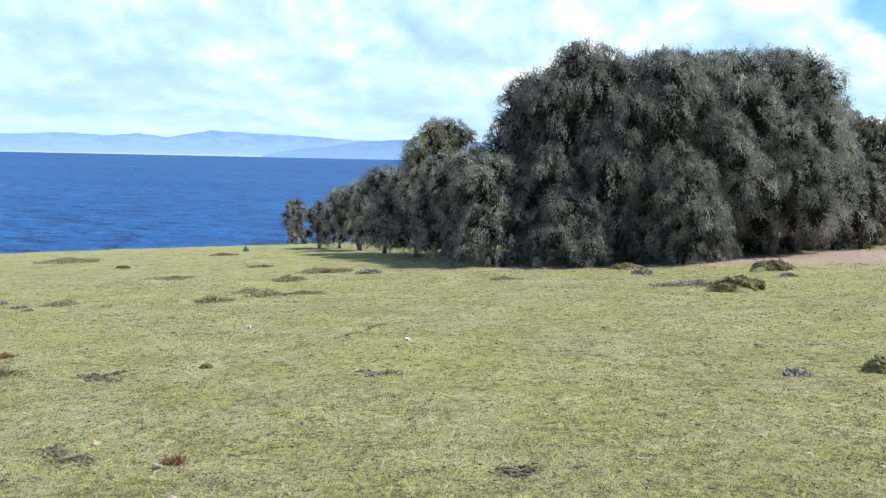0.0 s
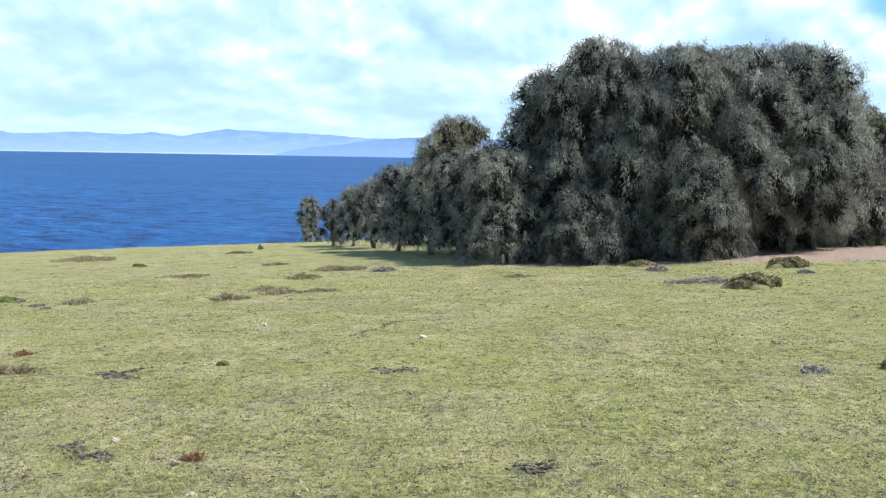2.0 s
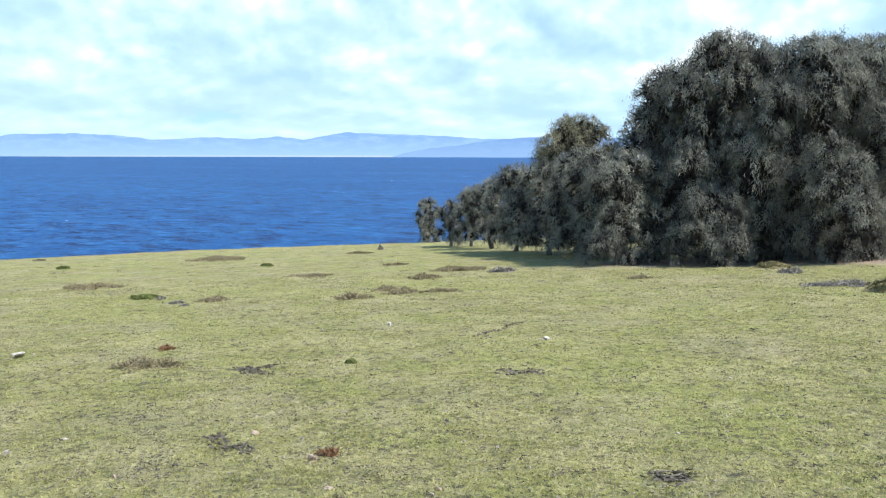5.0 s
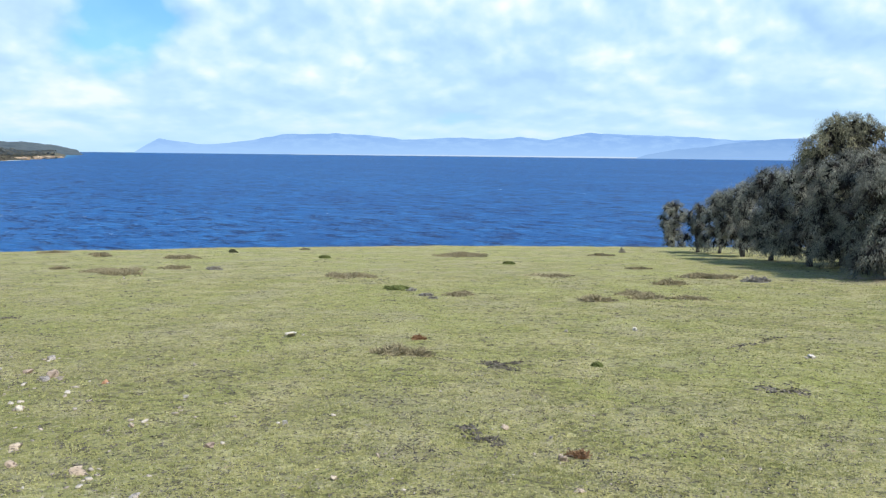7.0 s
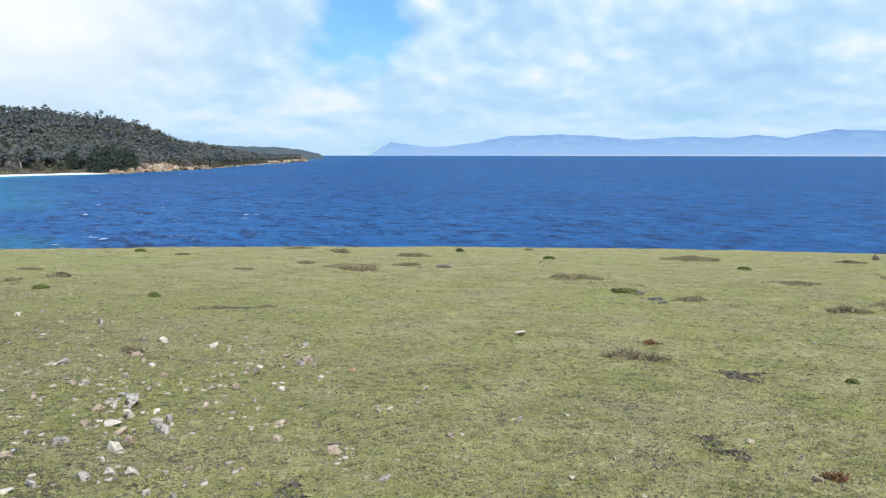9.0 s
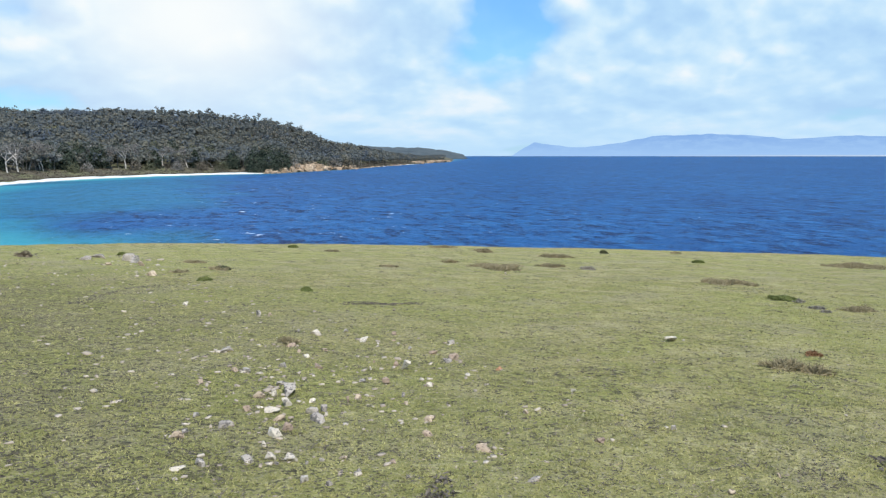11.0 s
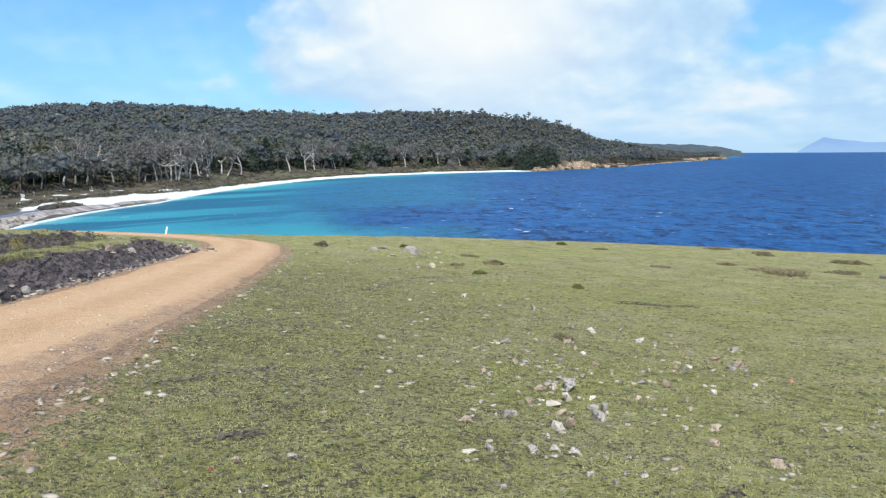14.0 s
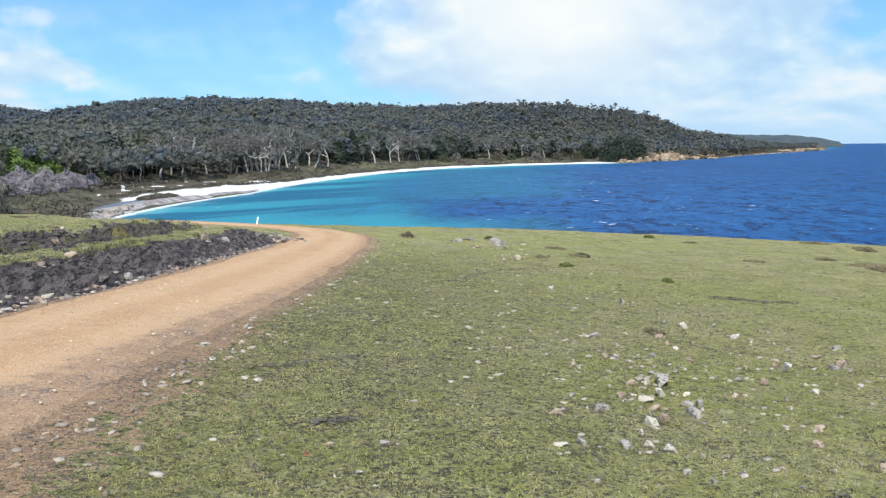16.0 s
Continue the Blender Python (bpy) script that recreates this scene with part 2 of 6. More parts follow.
OAK_BARK = two_tone("she_oak_bark", (0.05, 0.042, 0.036), (0.15, 0.125, 0.105), 7.0, 0.95, 0.8)


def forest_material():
    """Gum forest: each crown its own tone, olive to blue-grey for distance haze, with lighter and darker sprays."""
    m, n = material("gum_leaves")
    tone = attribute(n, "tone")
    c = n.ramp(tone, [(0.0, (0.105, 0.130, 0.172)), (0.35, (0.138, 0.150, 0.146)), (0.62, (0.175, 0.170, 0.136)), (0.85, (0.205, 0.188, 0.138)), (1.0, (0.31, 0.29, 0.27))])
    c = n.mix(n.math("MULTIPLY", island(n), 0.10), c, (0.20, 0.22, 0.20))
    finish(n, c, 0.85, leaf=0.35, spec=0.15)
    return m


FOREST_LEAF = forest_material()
FOREST_TRUNK = two_tone("gum_trunks", (0.10, 0.092, 0.085), (0.34, 0.315, 0.285), 0.2, 0.9, 0, pick="island")
PALE_BARK = two_tone("bleached_gum_bark", (0.36, 0.33, 0.30), (0.62, 0.58, 0.53), 0.8, 0.85, 0.3)
GREY_LEAF = two_tone("grey_gum_leaves", (0.12, 0.112, 0.10), (0.29, 0.268, 0.24), 0.3, 0.8, 0, leaf=0.25, pick="island")
PINE_LEAF = two_tone("dark_conifer_needles", (0.020, 0.030, 0.022), (0.070, 0.085, 0.058), 0.3, 0.8, 0, leaf=0.15, pick="island")
BRIGHT_LEAF = two_tone("bright_green_leaves", (0.14, 0.21, 0.05), (0.30, 0.40, 0.11), 0.4, 0.8, 0, leaf=0.3, pick="island")
MAUVE_LEAF = two_tone("bare_twig_haze", (0.23, 0.20, 0.215), (0.45, 0.395, 0.41), 0.4, 0.9, 0, leaf=0.2, pick="island")
HEATH = two_tone("coastal_heath", (0.050, 0.044, 0.036), (0.20, 0.172, 0.128), 0.25, 0.9, 0, leaf=0.15, pick="island")
COAST_LEAF = two_tone("coastal_bush_leaves", (0.050, 0.058, 0.036), (0.155, 0.158, 0.095), 0.3, 0.85, 0, leaf=0.2, pick="island")
ROCK = {
    0: two_tone("pale_quartz_stone", (0.48, 0.405, 0.32), (0.78, 0.69, 0.565), 9.0, 0.85, 0.6, pick="object", fleck=(0.30, 0.27, 0.24)),
    1: two_tone("grey_lichen_stone", (0.27, 0.23, 0.195), (0.56, 0.49, 0.415), 9.0, 0.9, 0.6, pick="object", fleck=(0.13, 0.12, 0.12)),
    2: two_tone("tan_stone", (0.36, 0.265, 0.185), (0.60, 0.475, 0.35), 9.0, 0.9, 0.6, pick="object", fleck=(0.26, 0.20, 0.15)),
    3: two_tone("pinkish_brown_stone", (0.29, 0.205, 0.15), (0.49, 0.375, 0.285), 9.0, 0.9, 0.6, pick="object", fleck=(0.20, 0.14, 0.11)),
    5: two_tone("earthy_dark_stone", (0.11, 0.092, 0.082), (0.33, 0.275, 0.235), 9.0, 0.9, 0.6, pick="object", fleck=(0.07, 0.06, 0.055)),
    4: two_tone("orange_stone", (0.40, 0.18, 0.09), (0.58, 0.32, 0.18), 9.0, 0.9, 0.6, pick="object", fleck=(0.25, 0.12, 0.07)),
}
SANDSTONE = two_tone("weathered_sandstone", (0.22, 0.145, 0.085), (0.64, 0.48, 0.33), 0.35, 0.9, 0.8, 0.3, pick="object", fleck=(0.12, 0.085, 0.06))
PLANT = {
    "brown": two_tone("dry_mat_plant", (0.20, 0.165, 0.095), (0.42, 0.35, 0.21), 8.0, 0.9, 0, leaf=0.2, pick="island"),
    "bush": two_tone("cushion_bush_leaves", (0.155, 0.13, 0.06), (0.36, 0.305, 0.148), 6.0, 0.9, 0, leaf=0.2, pick="island"),
    "grey": two_tone("grey_dead_twigs", (0.19, 0.165, 0.14), (0.42, 0.375, 0.32), 8.0, 0.9, 0, pick="island"),
    "moss": two_tone("deep_green_cushion", (0.09, 0.11, 0.035), (0.23, 0.25, 0.08), 8.0, 0.9, 0, leaf=0.2, pick="island"),
    "dark": two_tone("blackish_cushion", (0.05, 0.055, 0.03), (0.13, 0.13, 0.07), 8.0, 0.9, 0, leaf=0.1, pick="island"),
    "rust": two_tone("rusty_dry_plant", (0.20, 0.10, 0.05), (0.36, 0.21, 0.11), 8.0, 0.9, 0, leaf=0.2, pick="island"),
    "twiggy": two_tone("brown_twiggy_shrub", (0.13, 0.10, 0.07), (0.27, 0.22, 0.15), 8.0, 0.9, 0, pick="island"),
}


def road_material():
    m, n = material("packed_gravel")
    p = place(n)
    a, b, c = n.noise(p, 55.0, 3.0, 0.7), n.noise(p, 6.0, 4.0, 0.6), n.noise(p, 0.8, 3.0)
    colour = n.mix(n.ramp(b, [(0.3, 0.0), (0.7, 1.0)]), (0.56, 0.325, 0.165), (0.66, 0.415, 0.23))
    colour = n.mix(n.ramp(c, [(0.4, 0.0), (0.65, 0.5)]), colour, (0.50, 0.30, 0.155))
    colour = n.mix(n.ramp(a, [(0.57, 0.0), (0.64, 0.8)]), colour, (0.72, 0.57, 0.42))
    colour = n.mix(n.ramp(a, [(0.34, 0.75), (0.42, 0.0)]), colour, (0.26, 0.165, 0.10))
    side = n.math("ADD", attribute(n, "side"), n.math("MULTIPLY", n.math("SUBTRACT", n.math("ADD", n.math("MULTIPLY", b, 0.5), n.math("MULTIPLY", a, 0.5)), 0.5), 1.8))
    grit = n.math("ADD", n.math("MULTIPLY", n.noise(p, 32.0, 3.0, 0.65), 0.7), n.math("MULTIPLY", n.noise(p, 2.2, 3.0, 0.6), 0.3))
    colour = n.mix(n.ramp(grit, [(0.56, 0.0), (0.61, 0.6)]), colour, (0.32, 0.20, 0.125))
    colour = n.mix(n.ramp(n.noise(p, 38.0, 2.0, 0.6), [(0.64, 0.0), (0.68, 0.7)]), colour, (0.76, 0.62, 0.47))
    verge = verge_colour(n, p)
    lane = attribute(n, "lane")
    worn = n.math("ADD", lane, n.math("MULTIPLY", n.math("SUBTRACT", n.noise(p, 1.6, 5.0, 0.65), 0.5), 1.2))
    colour = n.mix(n.ramp(worn, [(0.35, 0.0), (0.75, 0.25)]), colour, (0.69, 0.49, 0.31))
    colour = n.mix(n.ramp(worn, [(-0.0, 0.2), (0.3, 0.0)]), colour, (0.44, 0.275, 0.155))
    colour = n.mix(n.ramp(side, [(0.40, 0.0), (0.70, 1.0)]), colour, verge)
    finish(n, colour, 0.95, n.math("ADD", n.math("MULTIPLY", a, 0.7), b), 0.8, 0.03, 0.12)
    return m


ROAD = road_material()


def water_material():
    m, n = material("sea_water")
    p = place(n)
    turned = n.add("ShaderNodeMapping", {"Vector": p, "Rotation": (0, 0, radians(20))}).outputs[0]
    long = n.scaled(turned, (0.8, 1.0, 1.0))
    swell, chop, ripple = n.noise(long, 0.11, 4.0, 0.6), n.noise(long, 0.42, 6.0, 0.68), n.noise(long, 1.5, 5.0, 0.7)
    gust = n.noise(n.scaled(turned, (0.35, 1.0, 1.0)), 0.011, 4.0, 0.6)
    deep = n.mix(n.ramp(gust, [(0.38, 0.0), (0.62, 1.0)]), DEEP_A, DEEP_B)
    # light on the crests and shade in the troughs put into the colour
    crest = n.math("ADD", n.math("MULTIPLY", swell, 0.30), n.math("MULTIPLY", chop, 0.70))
    deep = n.mix(n.ramp(crest, [(0.50, 0.0), (0.60, 0.85)]), deep, WAVE_LIT)
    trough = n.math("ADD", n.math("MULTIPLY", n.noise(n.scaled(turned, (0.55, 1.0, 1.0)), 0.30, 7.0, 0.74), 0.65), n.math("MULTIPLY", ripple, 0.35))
    deep = n.mix(n.ramp(trough, [(0.425, 1.0), (0.505, 0.0)]), deep, WAVE_SHADE)
    shoal = attribute(n, "shoal")
    bed = n.mix(n.ramp(shoal, [(0.1, 0.0), (0.55, 0.75), (0.95, 1.0)]), deep, SHOAL)
    bed = n.mix(n.ramp(shoal, [(0.80, 0.0), (1.0, 0.6)]), bed, (0.30, 0.52, 0.50))
    weed = n.noise(n.scaled(n.add("ShaderNodeMapping", {"Vector": p, "Rotation": (0, 0, radians(62))}).outputs[0], (0.25, 1.0, 1.0)), 0.045, 4.0, 0.55)
    bed = n.mix(n.math("MULTIPLY", n.ramp(weed, [(0.52, 0.0), (0.58, 0.75)]), n.ramp(shoal, [(0.2, 0.0), (0.5, 1.0)])), bed, (0.012, 0.085, 0.17))
    wash = n.ramp(n.math("ADD", shoal, n.math("MULTIPLY", n.math("SUBTRACT", chop, 0.5), 0.12)), [(0.93, 0.0), (0.965, 0.9)])
    bed = n.mix(wash, bed, (0.80, 0.84, 0.85))
    foam = n.ramp(n.math("ADD", n.math("MULTIPLY", n.noise(long, 0.30, 4.0, 0.75), 0.7), n.math("MULTIPLY", gust, 0.3)), [(0.642, 0.0), (0.660, 0.9)])
    bed = n.mix(foam, bed, (0.62, 0.68, 0.72))
    height = n.math("ADD", n.math("ADD", n.math("MULTIPLY", swell, 1.0), n.math("MULTIPLY", chop, 0.7)), n.math("MULTIPLY", ripple, 0.25))
    finish(n, bed, 0.5, height, 0.8, 0.5, 0.08)
    return m


DEEP_A, DEEP_B, WAVE_LIT, WAVE_SHADE, SHOAL = (0.005, 0.064, 0.205), (0.009, 0.090, 0.258), (0.024, 0.142, 0.345), (0.001, 0.014, 0.068), (0.044, 0.305, 0.355)
WATER = water_material()


def far_land_material():
    m, n = material("far_shore_ground")
    p = place(n)
    b, c = n.noise(p, 0.35, 5.0, 0.6), n.noise(p, 0.05, 4.0)
    under = n.mix(n.ramp(b, [(0.35, 0.0), (0.65, 1.0)]), (0.065, 0.057, 0.042), (0.15, 0.128, 0.09))
    under = n.mix(n.ramp(c, [(0.45, 0.0), (0.65, 0.6)]), under, (0.17, 0.18, 0.085))
    sand = n.mix(n.ramp(b, [(0.35, 0.0), (0.7, 1.0)]), (0.68, 0.65, 0.60), (0.80, 0.78, 0.74))
    shingle = n.mix(n.ramp(n.noise(n.scaled(n.add("ShaderNodeMapping", {"Vector": p, "Rotation": (0, 0, radians(-28))}).outputs[0], (0.2, 1.0, 1.0)), 0.6, 6.0, 0.75), [(0.38, 0.0), (0.60, 1.0)]), (0.16, 0.14, 0.135), (0.50, 0.44, 0.41))
    colour = n.mix(n.ramp(n.math("ADD", attribute(n, "sand"), n.math("MULTIPLY", n.math("SUBTRACT", b, 0.5), 0.8)), [(0.4, 0.0), (0.55, 1.0)]), under, sand)
    colour = n.mix(n.ramp(n.math("ADD", attribute(n, "shingle"), n.math("MULTIPLY", n.math("SUBTRACT", b, 0.5), 0.8)), [(0.4, 0.0), (0.55, 1.0)]), colour, shingle)
    wet = n.mix(n.ramp(b, [(0.3, 0.0), (0.7, 1.0)]), (0.12, 0.145, 0.185), (0.17, 0.195, 0.24))
    colour = n.mix(n.ramp(attribute(n, "wet"), [(0.4, 0.0), (0.6, 1.0)]), colour, wet)
    finish(n, colour, 0.95, b, 0.6, 0.5, 0.15)
    return m


FAR_LAND = far_land_material()


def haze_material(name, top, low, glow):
    """Distance across the strait: air haze as glowing blue, paler towards the shore, patches of cleared land."""
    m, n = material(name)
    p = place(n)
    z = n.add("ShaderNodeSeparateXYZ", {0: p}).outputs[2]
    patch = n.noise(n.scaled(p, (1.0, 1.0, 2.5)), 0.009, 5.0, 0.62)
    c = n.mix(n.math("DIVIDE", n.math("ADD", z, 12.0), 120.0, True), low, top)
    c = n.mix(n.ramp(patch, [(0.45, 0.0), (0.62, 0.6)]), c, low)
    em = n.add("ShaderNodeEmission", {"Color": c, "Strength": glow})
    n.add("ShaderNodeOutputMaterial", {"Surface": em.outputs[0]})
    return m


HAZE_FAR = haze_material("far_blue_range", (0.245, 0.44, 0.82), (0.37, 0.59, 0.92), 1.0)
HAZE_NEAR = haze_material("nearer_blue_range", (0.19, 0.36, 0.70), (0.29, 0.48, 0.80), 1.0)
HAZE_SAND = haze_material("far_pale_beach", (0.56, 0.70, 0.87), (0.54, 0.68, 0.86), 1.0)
PAINT = two_tone("white_painted_post", (0.72, 0.72, 0.70), (0.82, 0.82, 0.80), 12.0, 0.6, 0.1)


# ---------------------------------------------------------------- mesh helpers
def mesh_of(name, verts, faces, mats, smooth=False, slots=None, attrs=None):
    """One mesh from numpy arrays of places and triangles or quads."""
    me = bpy.data.meshes.new(name)
    verts = np.asarray(verts, np.float32)
    if isinstance(faces, np.ndarray):
        k = faces.shape[1]
        me.vertices.add(len(verts))
        me.vertices.foreach_set("co", verts.ravel())
        me.loops.add(faces.size)
        me.loops.foreach_set("vertex_index", faces.astype(np.int32).ravel())
        me.polygons.add(len(faces))
        me.polygons.foreach_set("loop_start", np.arange(0, faces.size, k, dtype=np.int32))
        me.update(calc_edges=True)
    else:
        me.from_pydata([tuple(v) for v in verts], [], faces)
    for m in mats if isinstance(mats, (list, tuple)) else [mats]:
        me.materials.append(m)
    if slots is not None:
        me.polygons.foreach_set("material_index", np.asarray(slots, np.int32))
    if smooth:
        me.polygons.foreach_set("use_smooth", np.ones(len(me.polygons), bool))
    for key, values in (attrs or {}).items():
        at = me.attributes.new(key, "FLOAT", "POINT")
        at.data.foreach_set("value", np.asarray(values, np.float32))
    me.update()
    me.validate()
    return me


def part(name, me, parent, label=""):
    ob = new(name, me)
    ob.parent = parent
    return tagged(ob, label) if label else ob


def smooth(a, b, v):
    u = np.clip((v - a) / (b - a), 0, 1)
    return u * u * (3 - 2 * u)


def lumps(x, y, size, seed=0.0):
    """Cheap smooth unevenness in -1..1 at about the given size, the same everywhere it is asked for."""
    k = 2 * math.pi / size
    s = seed * 12.9898
    return (np.sin(k * (0.83 * x + 0.55 * y) + s) + np.sin(k * (-0.47 * x + 0.91 * y) * 1.37 + 2.1 * s)
            + np.sin(k * (0.99 * x - 0.23 * y) * 1.91 + 0.7 * s) + np.sin(k * (0.21 * x + 1.02 * y) * 2.63 + 1.3 * s)) / 4


def tube(points, radii, sides=7):
    """Rings round a line of points: verts and quads of a tapered limb."""
    pts = np.asarray(points, float)
    way = np.gradient(pts, axis=0)
    way /= np.linalg.norm(way, axis=1, keepdims=True) + 1e-9
    ref = np.where(np.abs(way[:, 2:3]) > 0.9, [[1.0, 0, 0]], [[0, 0, 1.0]])
    a = np.cross(way, ref)
    a /= np.linalg.norm(a, axis=1, keepdims=True) + 1e-9
    b = np.cross(way, a)
    ang = np.linspace(0, 2 * math.pi, sides, endpoint=False)
    r = np.asarray(radii, float)[:, None, None]
    v = pts[:, None] + r * (np.cos(ang)[None, :, None] * a[:, None] + np.sin(ang)[None, :, None] * b[:, None])
    i, j = np.meshgrid(np.arange(len(pts) - 1), np.arange(sides), indexing="ij")
    j2 = (j + 1) % sides
    f = np.stack([i * sides + j, i * sides + j2, (i + 1) * sides + j2, (i + 1) * sides + j], -1).reshape(-1, 4)
    return v.reshape(-1, 3), f


def joined(pieces):
    """Several (verts, faces) as one pair."""
    vs, fs, off = [], [], 0
    for v, f in pieces:
        vs.append(v)
        fs.append(f + off)
        off += len(v)
    return np.concatenate(vs), np.concatenate(fs)


def ribbons(start, d, length, width, r, sag=0.9, stiff=0.35):
    """Thin hanging strands: places (N, 3), first ways (N, 3), lengths, widths. Two joints each, pointed."""
    n = len(start)
    side = np.cross(d, r.normal(size=(n, 3)))
    side /= np.linalg.norm(side, axis=1, keepdims=True) + 1e-9
    side *= width[:, None] / 2
    p1 = start + d * (length * 0.45)[:, None]
    d2 = d * stiff + np.array([0, 0, -sag])
    d2 /= np.linalg.norm(d2, axis=1, keepdims=True) + 1e-9
    p2 = p1 + d2 * (length * 0.55)[:, None]
    v = np.stack([start - side, start + side, p1 - side, p1 + side, p2], 1).reshape(-1, 3)
    base = (np.arange(n) * 5)[:, None]
    f = np.concatenate([base + [0, 1, 3], base + [0, 3, 2], base + [2, 3, 4]])
    return v, f


def needles(start, d, length, width, r, face=None):
    """Single pointed needles: one thin triangle each, its flat side towards face where that is given."""
    side = np.cross(d, r.normal(size=d.shape) if face is None else face + r.normal(size=d.shape) * 0.45)
    side /= np.linalg.norm(side, axis=1, keepdims=True) + 1e-9
    side *= width[:, None] / 2
    v = np.stack([start - side, start + side, start + d * length[:, None]], 1).reshape(-1, 3)
    return v, np.arange(len(v)).reshape(-1, 3)


def facing_triangles(c, out, size, r, loose=0.55):
    """Leaf sprays lying on a crown's outside, each turned roughly outward."""
    n = len(c)
    nrm = out + r.normal(size=(n, 3)) * loose
    a = np.cross(nrm, r.normal(size=(n, 3)))
    a /= np.linalg.norm(a, axis=1, keepdims=True) + 1e-9
    b = np.cross(nrm, a)
    b /= np.linalg.norm(b, axis=1, keepdims=True) + 1e-9
    s = (size * (0.5 + r.random(n)))[:, None]
    v = np.stack([c - a * s, c + a * s * 0.6 + b * s * 0.7, c + a * s * 0.4 - b * s * 0.7], 1).reshape(-1, 3)
    return v, np.arange(3 * n).reshape(-1, 3)


def leaf_triangles(centres, spread, size, r, flat=1.0):
    """Loose leaf sprays: one bent triangle round each scattered place."""
    n = len(centres)
    c = centres + r.normal(size=(n, 3)) * spread * [1, 1, flat]
    a = r.normal(size=(n, 3))
    a /= np.linalg.norm(a, axis=1, keepdims=True)
    b = np.cross(a, r.normal(size=(n, 3)))
    b /= np.linalg.norm(b, axis=1, keepdims=True) + 1e-9
    s = (size * (0.5 + r.random(n)))[:, None]
    v = np.stack([c - a * s, c + a * s * 0.6 + b * s * 0.7, c + a * s * 0.4 - b * s * 0.7], 1).reshape(-1, 3)
    return v, np.arange(3 * n).reshape(-1, 3)


# ---------------------------------------------------------------- the lie of the land
ROAD_LINE = np.array([(16.0, -9.5), (8.0, -6.8), (2.0, -5.0), (-3.0, -3.75), (-8.0, -2.3), (-10.9, -1.42), (-13.5, -0.55), (-16.5, 0.35), (-19.0, 1.0), (-22.0, 1.85),
                      (-25.0, 2.6), (-29.0, 3.45), (-32.0, 3.75), (-34.6, 3.1), (-36.4, 1.7), (-37.6, -0.4), (-38.2, -3.0), (-38.5, -7.0)])
ROAD_HALF = 1.33


def smooth_line(line, n):
    """The line resampled evenly, with its corners rounded."""
    for _ in range(2):
        a, b = line[:-1] * 0.75 + line[1:] * 0.25, line[:-1] * 0.25 + line[1:] * 0.75
        line = np.concatenate([line[:1], np.stack([a, b], 1).reshape(-1, 2), line[-1:]])
    step = np.r_[0, np.cumsum(np.linalg.norm(np.diff(line, axis=0), axis=1))]
    at = np.linspace(0, step[-1], n)
    return np.stack([np.interp(at, step, line[:, k]) for k in (0, 1)], -1)


ROAD_FINE = smooth_line(ROAD_LINE, 160)


def road_offset(x, y):
    """Metres from the road's middle line (positive on its seaward side), and the share of its length there."""
    x, y = np.asarray(x, float), np.asarray(y, float)
    best, side, share = np.full(x.shape, 1e9), np.zeros(x.shape), np.zeros(x.shape)
    for i in range(len(ROAD_FINE) - 1):
        (ax, ay), (bx, by) = ROAD_FINE[i], ROAD_FINE[i + 1]
        dx, dy = bx - ax, by - ay
        l2 = dx * dx + dy * dy
        u = np.clip(((x - ax) * dx + (y - ay) * dy) / l2, 0, 1)
        qx, qy = x - ax - u * dx, y - ay - u * dy
        d = np.hypot(qx, qy)
        m = d < best
        best = np.where(m, d, best)
        side = np.where(m, -np.sign(dx * qy - dy * qx), side)
        share = np.where(m, (i + u) / (len(ROAD_FINE) - 1), share)
    return best * side, share


CREST = [(-180, 170), (-120, 150), (-60, 110), (-25, 80), (-5, 62), (10, 57), (26, 57), (41, 54.5), (49, 52), (60, 50), (63, 48), (71, 46.5), (78, 42), (85, 39.5), (92, 38), (103, 36.5), (112, 40), (130, 60), (150, 120), (180, 170)]


def azimuth(x, y):
    return np.degrees(np.arctan2(-x, y))


